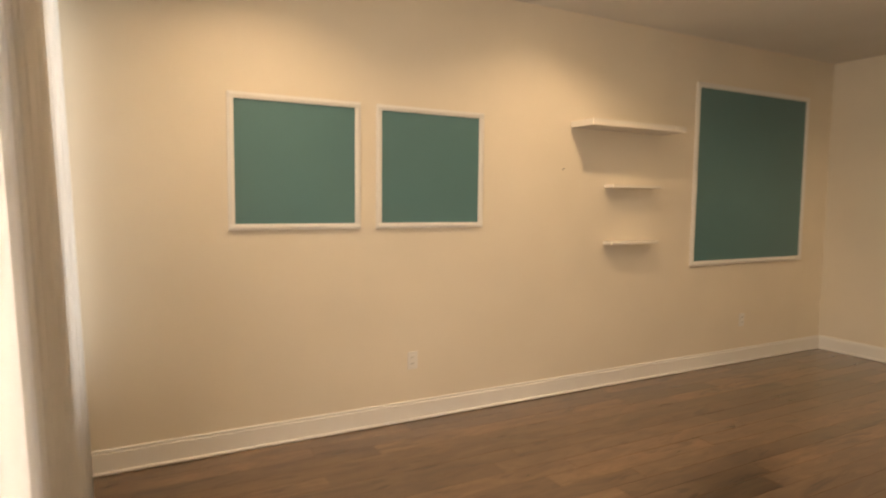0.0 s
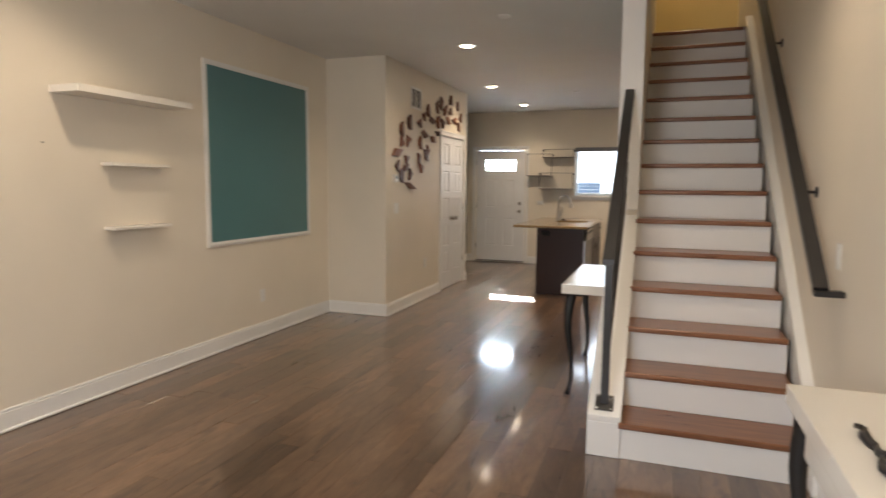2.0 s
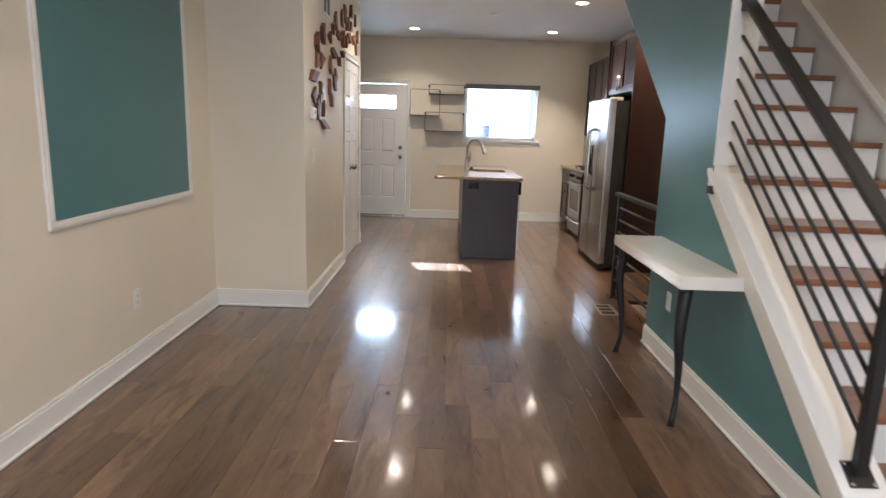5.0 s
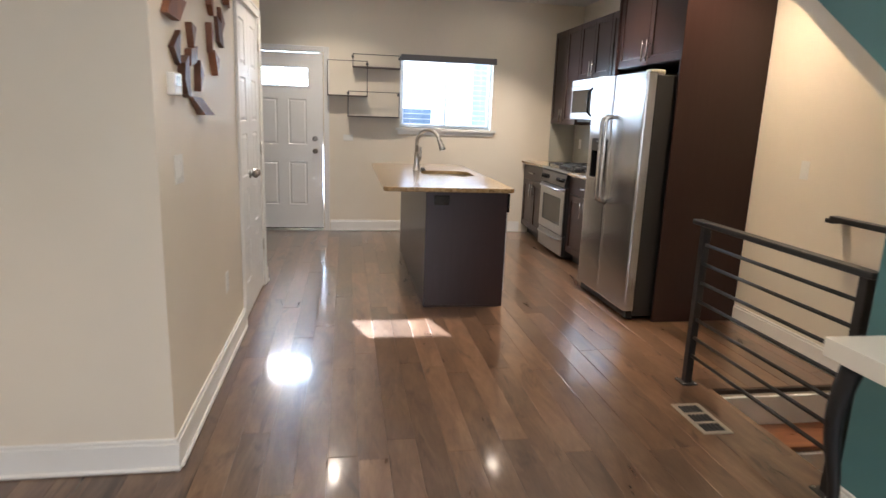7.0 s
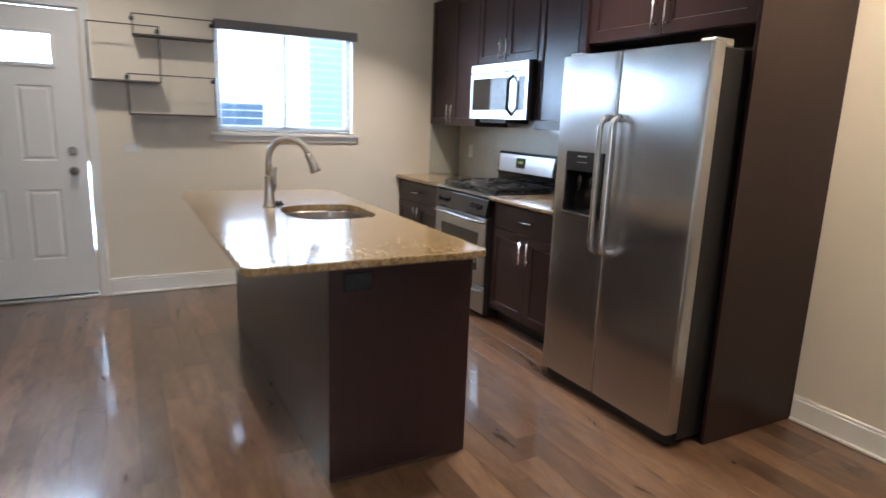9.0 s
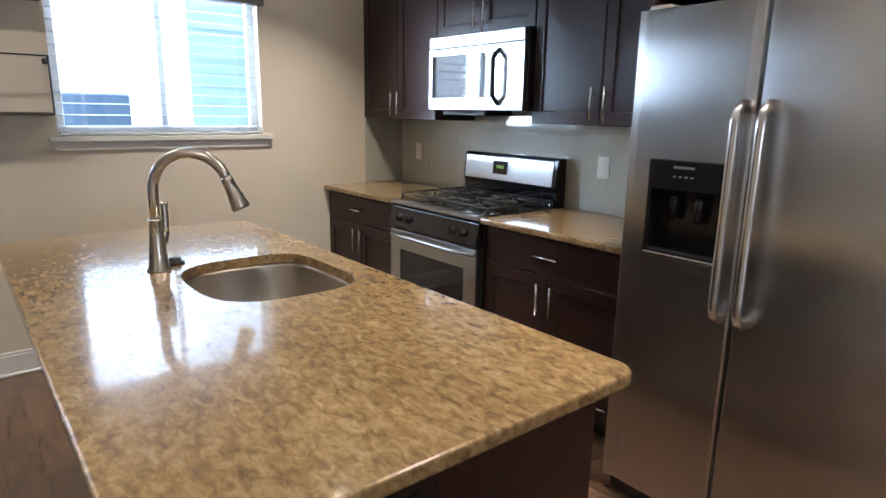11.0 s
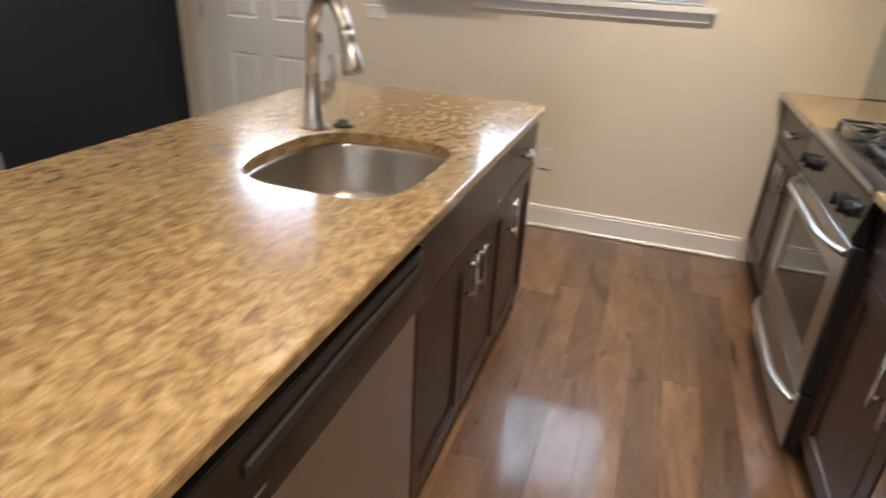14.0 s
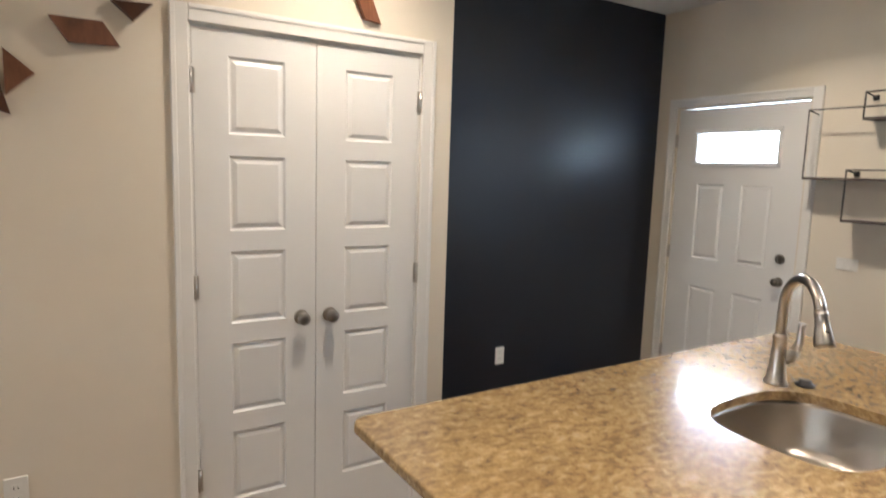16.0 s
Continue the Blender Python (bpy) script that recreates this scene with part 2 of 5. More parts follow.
# ---------- shape helpers ----------
def obox(bm, fr, u0, u1, v0, v1, n0, n1, bev=0.0, seg=1):
    """A box in the frame fr = (origin, U, V, N)."""
    o, U, V, W = fr
    vs = [bm.verts.new(o + U * u + V * v + W * n) for n in (n0, n1) for v in (v0, v1) for u in (u0, u1)]
    fs = [bm.faces.new([vs[i] for i in q]) for q in ((0, 2, 3, 1), (4, 5, 7, 6), (0, 1, 5, 4), (2, 6, 7, 3), (0, 4, 6, 2), (1, 3, 7, 5))]
    if U.cross(V).dot(W) < 0:
        for f in fs:
            f.normal_flip()
    if bev:
        es = {e for f in fs for e in f.edges}
        bmesh.ops.bevel(bm, geom=list(es), offset=bev, segments=seg, affect="EDGES", profile=0.7)


X, Y, Z = Vector((1, 0, 0)), Vector((0, 1, 0)), Vector((0, 0, 1))
WORLD = (Vector((0, 0, 0)), X, Y, Z)


def box(bm, x0, x1, y0, y1, z0, z1, bev=0.0, seg=1):
    obox(bm, WORLD, x0, x1, y0, y1, z0, z1, bev, seg)


def raised(bm, fr, u0, u1, v0, v1, n0, n1, slope):
    """A raised panel with sloped sides."""
    o, U, V, W = fr
    lo = [bm.verts.new(o + U * u + V * v + W * n0) for u, v in ((u0, v0), (u1, v0), (u1, v1), (u0, v1))]
    hi = [bm.verts.new(o + U * u + V * v + W * n1) for u, v in ((u0 + slope, v0 + slope), (u1 - slope, v0 + slope), (u1 - slope, v1 - slope), (u0 + slope, v1 - slope))]
    fs = [bm.faces.new(hi)] + [bm.faces.new((lo[i], lo[(i + 1) % 4], hi[(i + 1) % 4], hi[i])) for i in range(4)]
    if U.cross(V).dot(W) < 0:
        for f in fs:
            f.normal_flip()


def prism(bm, poly, fr, n0, n1, bev=0.0):
    """A polygon in U, V pushed from n0 to n1 along N."""
    o, U, V, W = fr
    a = [bm.verts.new(o + U * u + V * v + W * n0) for u, v in poly]
    b = [bm.verts.new(o + U * u + V * v + W * n1) for u, v in poly]
    k = len(poly)
    fs = [bm.faces.new(b), bm.faces.new(a[::-1])] + [bm.faces.new((a[i], a[(i + 1) % k], b[(i + 1) % k], b[i])) for i in range(k)]
    bmesh.ops.recalc_face_normals(bm, faces=fs)
    if bev:
        bmesh.ops.bevel(bm, geom=list({e for f in fs for e in f.edges}), offset=bev, segments=1, affect="EDGES")


def sweep(bm, pts, radii, seg=10, squash=1.0, caps=True):
    """A round bar along points; radii one number or one a point."""
    pts = [Vector(p) for p in pts]
    if not isinstance(radii, (list, tuple)):
        radii = [radii] * len(pts)
    rings, side = [], None
    for i, p in enumerate(pts):
        d = (pts[min(i + 1, len(pts) - 1)] - pts[max(i - 1, 0)]).normalized()
        if side is None:
            side = d.cross(Z if abs(d.z) < 0.9 else X).normalized()
        side = (side - d * side.dot(d)).normalized()
        up = d.cross(side)
        rings.append([bm.verts.new(p + (side * math.cos(a) + up * math.sin(a) * squash) * radii[i]) for a in (math.tau * j / seg for j in range(seg))])
    for a, b in zip(rings, rings[1:]):
        for j in range(seg):
            bm.faces.new((a[j], a[(j + 1) % seg], b[(j + 1) % seg], b[j])).smooth = True
    if caps:
        bm.faces.new(rings[0][::-1]), bm.faces.new(rings[-1])


def lathe(bm, base, axis, profile, seg=20):
    """A turned shape: profile of (distance along axis, radius)."""
    sweep(bm, [Vector(base) + Vector(axis) * d for d, _ in profile], [max(r, 0.0004) for _, r in profile], seg)


def link(name, bm, mat):
    bmesh.ops.recalc_face_normals(bm, faces=bm.faces)
    me = bpy.data.meshes.new(name)
    bm.to_mesh(me)
    bm.free()
    for m in (mat if isinstance(mat, (list, tuple)) else (mat,)):
        me.materials.append(m)
    return new(name, me)


def thing(name, loc, label, category, group="", kind=""):
    e = new(name)
    e.empty_display_size = 0.1
    e.location = loc
    return tagged(e, label, category, group, kind)


def part(name, bm, mat, parent, label=""):
    """One mesh, given in world places, under a thing or a part."""
    ob = link(name, bm, mat)
    ob.parent = parent
    if parent.type == "EMPTY":
        ob.matrix_parent_inverse = Matrix.Translation(-parent.location)
    return tagged(ob, label)


def solid(name, bm, mat, label="", category="", group="", kind=""):
    return tagged(link(name, bm, mat), label, category, group, kind)


def B():
    return bmesh.new()


def wall_frame(side, at):
    """A frame on a wall's face: U to the right as seen, V up, N out into the room."""
    if side == "north":
        return (Vector((0, at, 0)), X, Z, -Y)
    if side == "south":
        return (Vector((0, at, 0)), X, Z, Y)
    if side == "east":
        return (Vector((at, 0, 0)), Y, Z, -X)
    return (Vector((at, 0, 0)), Y, Z, X)


# ---------- the shell ----------
NY, CY, SY, WX = 3.555, 2.85, -0.66, -0.32
CX0, CX1 = 6.15, 8.975


def pierced(bm, fr, u0, u1, v0, v1, n0, n1, holes):
    us = sorted({u0, u1, *[h[0] for h in holes], *[h[1] for h in holes]})
    vs = sorted({v0, v1, *[h[2] for h in holes], *[h[3] for h in holes]})
    for a, b in zip(us, us[1:]):
        c0 = None
        for c, d in zip(vs, vs[1:]):
            if any(h[0] <= (a + b) / 2 <= h[1] and h[2] <= (c + d) / 2 <= h[3] for h in holes):
                continue
            obox(bm, fr, a, b, c, d, n0, n1)


def wall(name, side, at, u0, u1, v0, v1, mat, thick=0.14, holes=(), label="", hidden=0):
    bm = B()
    pierced(bm, wall_frame(side, at), u0, u1, v0, v1, -thick, 0, list(holes))
    bmesh.ops.remove_doubles(bm, verts=bm.verts, dist=1e-5)
    return solid(name, bm, mat, label, "wall", kind="structure")


wall("wall_north", "north", NY, WX, CX0, 0, CEIL, CREAM, label="long cream painted living room wall")
bm = B()
box(bm, CX0, CX0 + 0.1, CY, NY + 0.14, 0, CEIL)
solid("wall_closet_end", bm, CREAM, "short cream return wall of the pantry closet", "wall", kind="structure")
PD0, PD1, PDZ = 7.872, 8.806, 2.072
wall("wall_closet", "north", CY, CX0 + 0.1, CX1, 0, CEIL, CREAM, 0.1, [(PD0 - 0.015, PD1 + 0.015, 0, PDZ + 0.012)], "cream pantry closet wall with a door opening")
bm = B()
box(bm, CX1 - 0.1, CX1, CY + 0.1, NY + 0.14, 0, CEIL)
solid("wall_closet_side", bm, CREAM, "cream side wall of the pantry closet", "wall", kind="structure")
bm = B()
box(bm, CX0 + 0.1, CX1 - 0.1, NY, NY + 0.14, 0, CEIL)
solid("wall_closet_back", bm, CREAM, "back wall inside the pantry closet", "wall", kind="structure")
wall("wall_navy", "north", NY, CX1, EX + 0.16, 0, CEIL, NAVY, label="dark navy painted accent wall beside the front door")
FD0, FD1, FDZ = 2.452, 3.372, 2.072
WY0, WY1, WZ0, WZ1 = 0.432, 1.552, 1.262, 2.098
wall("wall_east", "east", EX, SY, NY, 0, CEIL, CREAM, 0.16, [(FD0, FD1, 0, FDZ), (WY0, WY1, WZ0, WZ1)], "cream kitchen end wall with door and window openings")
wall("wall_south", "south", SY, WX, EX + 0.16, -2.9, 5.6, CREAM, label="tall cream wall along the staircase and kitchen")
wall("wall_west", "west", WX, SY, NY + 0.14, 0, CEIL, CREAM, 0.14, [(0.55, 1.76, 0.6, 2.45), (2.76, 3.42, 0.62, 2.45)], "cream front wall with two window openings")

# ceiling, open over the stair
SX0, SY1 = 4.2, 0.25
bm = B()
box(bm, WX - 0.14, EX + 0.16, SY1, NY + 0.14, CEIL, CEIL + 0.235)
box(bm, WX - 0.14, SX0, SY, SY1, CEIL, CEIL + 0.235)
box(bm, 7.06, EX + 0.16, SY, SY1, CEIL, CEIL + 0.235)
solid("ceiling", bm, CEILP, "flat off-white painted ceiling with recessed lights", "ceiling", kind="structure")

# stairwell above and below
bm = B()
box(bm, 4.8, 8.4, SY1 - 0.0, SY1 + 0.14, CEIL + 0.235, 5.6)
box(bm, SX0 - 0.14, SX0, SY, SY1 + 0.14, CEIL + 0.235, 5.6)
box(bm, SX0, 4.8, SY1, SY1 + 0.14, CEIL + 0.235, 5.6)
solid("wall_upper_stairwell", bm, CREAM, "cream walls of the upper stairwell", "wall", kind="structure")
bm = B()
box(bm, 8.26, 8.4, SY, SY1, 3.0, 5.6)
solid("wall_upper_hall", bm, YELLOW, "yellow painted wall at the top of the stairs", "wall", kind="structure")
bm = B()
box(bm, SX0 - 0.14, 8.4, SY, SY1 + 0.14, 5.6, 5.7)
solid("ceiling_upper", bm, CEILP, "white ceiling over the upper stairwell", "ceiling", kind="structure")
bm = B()
box(bm, 3.5, 6.64, 0.235, 0.375, -2.9, -0.03)
box(bm, 3.4, 3.5, SY, 0.375, -2.9, -0.03)
box(bm, 6.64, 6.74, SY, 0.375, -2.9, -0.03)
solid("wall_basement", bm, CREAM, "cream walls of the basement stairwell", "wall", kind="structure")
bm = B()
box(bm, 3.4, 6.74, SY, 0.375, -3.0, -2.9)
solid("floor_basement", bm, FLOORJ, "dark floor at the foot of the basement stairs", "floor", kind="structure")

# teal stair wall with its stepped and sloping outline
TY0, TY1 = 0.25, 0.385
bm = B()
prism(bm, [(3.49, 0), (5.6, 0), (5.6, 1.515), (7.2, CEIL), (4.8, CEIL), (4.8, 1.215), (3.49, 0.195)], (Vector((0, 0, 0)), X, Z, -Y), -TY1, -TY0)
ob = link("wall_stairs", bm, [CREAM, TEAL])
tagged(ob, "teal painted wall under and beside the staircase", "wall", kind="structure")
for p in ob.data.polygons:
    p.material_index = 1 if p.normal.y > 0.9 or (p.normal.x > 0.4 and p.normal.z < 0.1) else 0


# ---------- trim ----------
def baseboard(side, at, u0, u1, label="white painted baseboard"):
    bm = B()
    fr = wall_frame(side, at)
    obox(bm, fr, u0, u1, 0.001, 0.115, 0.0, 0.015, 0.002)
    obox(bm, fr, u0, u1, 0.115, 0.133, 0.0, 0.010, 0.003)
    obox(bm, fr, u0, u1, 0.001, 0.02, 0.015, 0.027, 0.005)
    return solid("baseboard", bm, TRIM, label, "baseboard", "baseboards", "structure")


baseboard("north", NY, WX, CX0 - 0.0)
bm = B()
fr = (Vector((CX0, 0, 0)), Y, Z, -X)
obox(bm, fr, CY - 0.015, NY - 0.015, 0.001, 0.115, 0, 0.015, 0.002)
obox(bm, fr, CY - 0.012, NY - 0.012, 0.115, 0.133, 0, 0.010, 0.003)
obox(bm, fr, CY - 0.02, NY - 0.027, 0.001, 0.02, 0.015, 0.027, 0.005)
solid("baseboard", bm, TRIM, "white painted baseboard", "baseboard", "baseboards", "structure")
baseboard("north", CY, CX0, PD0 - 0.075)
baseboard("north", CY, PD1 + 0.075, CX1)
baseboard("north", NY, CX1, EX)
baseboard("east", EX, 0.0, FD0 - 0.08)
baseboard("east", EX, FD1 + 0.08, NY - 0.015)
baseboard("south", SY, 6.6, 7.742)
baseboard("south", SY, WX, 3.36)
baseboard("south", TY1, 3.51, 5.6, "white painted baseboard below the teal wall")


# ---------- staircase ----------
RISE, RUN, NOSE = 0.2, 0.257, 3.44
stair = thing("staircase", (NOSE, -0.2, 0), "straight staircase with brown wooden treads and white risers", "staircase", kind="structure")
bm = B()
box(bm, 0, 0.29, -0.602, TY0 - 0.002, -0.032, 0, 0.011, 3)
tread0 = part("tread", bm, TREADW, stair)
bm = B()
box(bm, 0, 0.02, -0.602, TY0 - 0.003, 0, RISE - 0.032)
riser0 = part("riser", bm, TRIM, stair)
for k in range(15):
    for src, dx, dz in ((tread0, 0.0, RISE * (k + 1)), (riser0, 0.03, RISE * k)):
        o = src if k == 0 else src.copy()
        if k:
            scene.collection.objects.link(o)
        o.location = (NOSE + RUN * k + dx, 0, dz + (0.001 if src is riser0 else 0))
slope = RISE / RUN
# skirt board on the south wall and soffit under the flight
bm = B()
prism(bm, [(3.36, 0.0), (3.46, 0.0), (7.12, 2.83), (7.12, 3.06), (6.98, 3.06), (3.36, 0.225)], (Vector((0, SY, 0)), X, Z, Y), 0.0, 0.035, 0.002)
prism(bm, [(3.345, 0.213), (6.97, 3.052), (6.955, 3.077), (3.335, 0.24)], (Vector((0, SY, 0)), X, Z, Y), 0.0, 0.055, 0.003)
part("skirt_board", bm, TRIM, stair)
bm = B()
prism(bm, [(3.72, 0.0), (3.9, 0.0), (7.2, 2.58), (7.2, 2.74), (7.06, 2.74)], (Vector((0, SY + 0.036, 0)), X, Z, Y), 0.0, 0.87)
part("soffit", bm, CREAM, stair)
bm = B()
box(bm, 7.06, 8.4, SY, SY1, 2.97, 3.0)
solid("floor_upper", bm, TREADW, "brown wooden landing at the top of the stairs", "floor", kind="structure")
# white cap on the knee wall, and its foot block
bm = B()
prism(bm, [(3.455, 0.19), (3.52, 0.19), (4.83, 1.21), (4.83, 1.245), (3.455, 0.225)], (Vector((0, 0, 0)), X, Z, -Y), -0.408, -0.236, 0.003)
box(bm, 3.455, 3.52, 0.236, 0.408, 0.001, 0.19, 0.003)
prism(bm, [(3.52, 0.10), (4.83, 1.12), (4.83, 1.21), (3.52, 0.19)], (Vector((0, 0, 0)), X, Z, -Y), -0.397, -0.386)
box(bm, 4.785, 4.8, 0.24, 0.395, 1.26, CEIL - 0.002, 0.002)
solid("trim_stair_cap", bm, TRIM, "white cap and end trim of the stair knee wall", "trim", kind="structure")

# basement flight
down = thing("basement_stairs", (6.4, -0.2, -0.2), "wooden basement stairs going down under the staircase", "staircase", kind="structure")
for k in range(11):
    x1, z1 = 6.655 - RUN * k, -RISE * (k + 1)
    bm = B()
    box(bm, x1 - RUN - 0.03, x1 - 0.03, SY + 0.03, 0.232, z1 - 0.032, z1, 0.01, 2)
    part("tread", bm, TREADW, down)
    bm = B()
    box(bm, x1 - 0.05, x1 - 0.031, SY + 0.03, 0.232, z1, z1 + RISE - 0.034)
    part("riser", bm, TRIM, down)
bm = B()
prism(bm, [(6.66, -0.28), (6.66, 0.0), (3.4, -2.55), (3.4, -2.8)], (Vector((0, SY, 0)), X, Z, Y), 0.0, 0.028)
part("skirt_board", bm, TRIM, down)


# ---------- rails ----------
def plate(bm, x, y, z, s=0.05, slopev=0.0):
    fr = (Vector((x, y, z)), Vector((1, 0, slopev)).normalized(), Y, Vector((-slopev, 0, 1)).normalized())
    obox(bm, fr, -s, s, -s, s, 0.0, 0.008, 0.001)
    return fr


def bolt(fr, u, v, parent):
    bm = B()
    lathe(bm, fr[0] + fr[1] * u + fr[2] * v + fr[3] * 0.008, fr[3], [(0, 0.009), (0.004, 0.009), (0.006, 0.004)], 8)
    part("bolt", bm, CHROME, parent, "shiny steel bolt")


railing = thing("stair_railing", (3.5, 0.325, 0.23), "black iron stair railing bolted on the white knee wall", "railing")
zc = lambda x: 0.225 + slope * (x - 3.455)
bm = B()
fr = plate(bm, 3.515, 0.325, zc(3.515), 0.047, slope)
base = part("base_plate", bm, IRON, railing)
for u, v in ((-1, -1), (1, -1), (-1, 1), (1, 1)):
    bolt(fr, u * 0.037, v * 0.037, base)
bm = B()
box(bm, 3.495, 3.535, 0.305, 0.345, zc(3.515) + 0.004, 1.02, 0.002)
part("post", bm, IRON, railing)
bm = B()
prism(bm, [(3.44, 1.02), (4.79, 2.07), (4.79, 2.105), (3.44, 1.055)], (Vector((0, 0, 0)), X, Z, -Y), -0.357, -0.293, 0.004)
part("top_rail", bm, IRON, railing)
for i in range(6):
    z0 = 0.36 + 0.105 * i
    bm = B()
    dx = 4.785 - 3.515
    sweep(bm, [(3.515, 0.325, z0 + 0.03), (4.785, 0.325, z0 + 0.03 + slope * dx)], 0.0085, 8)
    part("bar", bm, IRON, railing)
for z0 in (1.135, 2.04):
    bm = B()
    box(bm, 4.735, 4.785, 0.3, 0.42 if z0 < 2 else 0.35, z0 - 0.02, z0 + 0.02, 0.002)
    part("wall_bracket", bm, IRON, railing)

guard = thing("guard_railing", (6.75, 0.3, 0.0), "black iron guard railing beside the basement stairs", "railing")
for px in (6.75, 5.72):
    bm = B()
    fr = plate(bm, px, 0.3, 0.0, 0.045)
    base = part("base_plate", bm, IRON, guard)
    for u, v in ((-1, -1), (1, -1), (-1, 1), (1, 1)):
        bolt(fr, u * 0.034, v * 0.034, base)
    bm = B()
    box(bm, px - 0.02, px + 0.02, 0.28, 0.32, 0.004, 0.89, 0.002)
    part("post", bm, IRON, guard)
bm = B()
box(bm, 5.68, 6.84, 0.272, 0.328, 0.888, 0.915, 0.004)
part("top_rail", bm, IRON, guard)
for i in range(7):
    bm = B()
    sweep(bm, [(5.72, 0.3, 0.168 + 0.104 * i), (6.75, 0.3, 0.168 + 0.104 * i)], 0.0095, 8)
    part("bar", bm, IRON, guard)


def wall_rail(name, x0, z0, x1, z1, label):
    h = thing(name, (x0, -0.57, z0), label, "handrail")
    d = Vector((x1 - x0, 0, z1 - z0)).normalized()
    n = Vector((-d.z, 0, d.x)) * (1 if d.x > 0 else -1)
    bm = B()
    obox(bm, (Vector((x0, -0.57, z0)), d, Y, n), 0, abs((x1 - x0) / d.x), -0.03, 0.03, -0.016, 0.016, 0.005, 2)
    part("rail", bm, IRON, h)
    bm = B()
    box(bm, x0 - 0.02, x0 + 0.035, SY + 0.001, -0.545, z0 - 0.028, z0 - 0.002, 0.004)
    part("return", bm, IRON, h)
    for f in (0.16, 0.5, 0.84) if abs(x1 - x0) > 1 else ():
        p = Vector((x0 + (x1 - x0) * f, 0, z0 + (z1 - z0) * f))
        bm = B()
        sweep(bm, [(p.x, SY + 0.001, p.z - 0.07), (p.x, -0.60, p.z - 0.07), (p.x, -0.575, p.z - 0.05), (p.x, -0.57, p.z - 0.012)], 0.008, 8)
        lathe(bm, (p.x, SY + 0.001, p.z - 0.07), (0, 1, 0), [(0, 0.03), (0.006, 0.03), (0.008, 0.012)], 14)
        part("bracket", bm, IRON, h)


wall_rail("handrail", 3.225, 0.99, 7.1, 0.965 + slope * 3.91, "black iron handrail on the wall above the stairs")
wall_rail("handrail", 6.88, 0.918, 6.4, 0.918, "black iron handrail on the wall above the basement stairs")


# ---------- wall plates, boards, shelves of the living room ----------
def wallplate(side, at, u, v, kind="outlet", w=0.07, h=0.115, mat=None, label=""):
    fr = wall_frame(side, at)
    o = fr[0] + fr[1] * u + fr[2] * v
    fr = (o, *fr[1:])
    t = thing("wall_" + kind, o, label or "white plastic wall " + kind, kind, "wall plates")
    bm = B()
    obox(bm, fr, -w / 2, w / 2, -h / 2, h / 2, 0.0005, 0.006, 0.002)
    part("cover_plate", bm, mat or PLASTIC, t)
    if kind == "outlet":
        for s in (-1, 1):
            bm = B()
            obox(bm, fr, -0.017, 0.017, s * 0.02 - 0.014, s * 0.02 + 0.014, 0.006, 0.008, 0.001)
            face = part("socket", bm, mat or PLASTIC, t)
            bm = B()
            for q in (-0.006, 0.006):
                obox(bm, fr, q - 0.0012, q + 0.0012, s * 0.02 - 0.004, s * 0.02 + 0.005, 0.0078, 0.0084)
            part("slots", bm, SLOT, face)
    else:
        n = max(1, round(w / 0.06) if w > 0.09 else 1)
        for i in range(n):
            c = (i - (n - 1) / 2) * 0.046
            bm = B()
            obox(bm, fr, c - 0.015, c + 0.015, -0.033, 0.033, 0.006, 0.010, 0.002)
            part("rocker", bm, mat or PLASTIC, t)
    return t


wallplate("north", NY, 1.70, 0.395)
wallplate("north", NY, 4.955, 0.385)
wallplate("north", CY, 6.415, 1.165, "switch", 0.115)
wallplate("north", CY, 7.285, 0.455)
wallplate("north", NY, 9.857, 0.385, label="white plastic wall outlet on the navy wall")
wallplate("east", EX, 2.16, 1.125, "switch", 0.115, 0.07)
wallplate("east", EX, 1.105, 0.415)
wallplate("south", SY, 3.35, 1.125, "switch")
wallplate("south", SY, 7.265, 1.16, "switch")
wallplate("south", TY1, 5.22, 0.40)


def framed_board(x0, x1, z0, z1, label, w=0.035):
    t = thing("framed_board", (x0, NY, z0), label, "wall panel", "teal boards")
    fr = wall_frame("north", NY)
    bm = B()
    obox(bm, fr, x0 + w - 0.004, x1 - w + 0.004, z0 + w - 0.004, z1 - w + 0.004, 0.001, 0.006)
    part("board", bm, TEAL, t, "flat teal painted board")
    for a, b, c, d in ((x0, x1, z0, z0 + w), (x0, x1, z1 - w, z1), (x0, x0 + w, z0 + w, z1 - w), (x1 - w, x1, z0 + w, z1 - w)):
        bm = B()
        obox(bm, fr, a, b, c, d, 0.001, 0.016, 0.004, 2)
        i = w * 0.3
        obox(bm, fr, a + i if b - a > w * 1.5 else a + i, b - i, c + i, d - i, 0.016, 0.021, 0.002)
        part("moulding", bm, TRIM, t)


framed_board(0.585, 1.345, 1.246, 1.998, "square teal board in a white moulding frame")
framed_board(1.446, 2.206, 1.246, 1.998, "square teal board in a white moulding frame")
framed_board(4.243, 5.768, 0.897, 2.41, "large square teal board in a white moulding frame", 0.04)


def floating_shelf(x0, x1, z0, z1, depth, label):
    bm = B()
    box(bm, x0, x1, NY - depth, NY - 0.0005, z0, z1, 0.003, 2)
    solid("floating_shelf", bm, LACQUER, label, "shelf", "floating shelves")


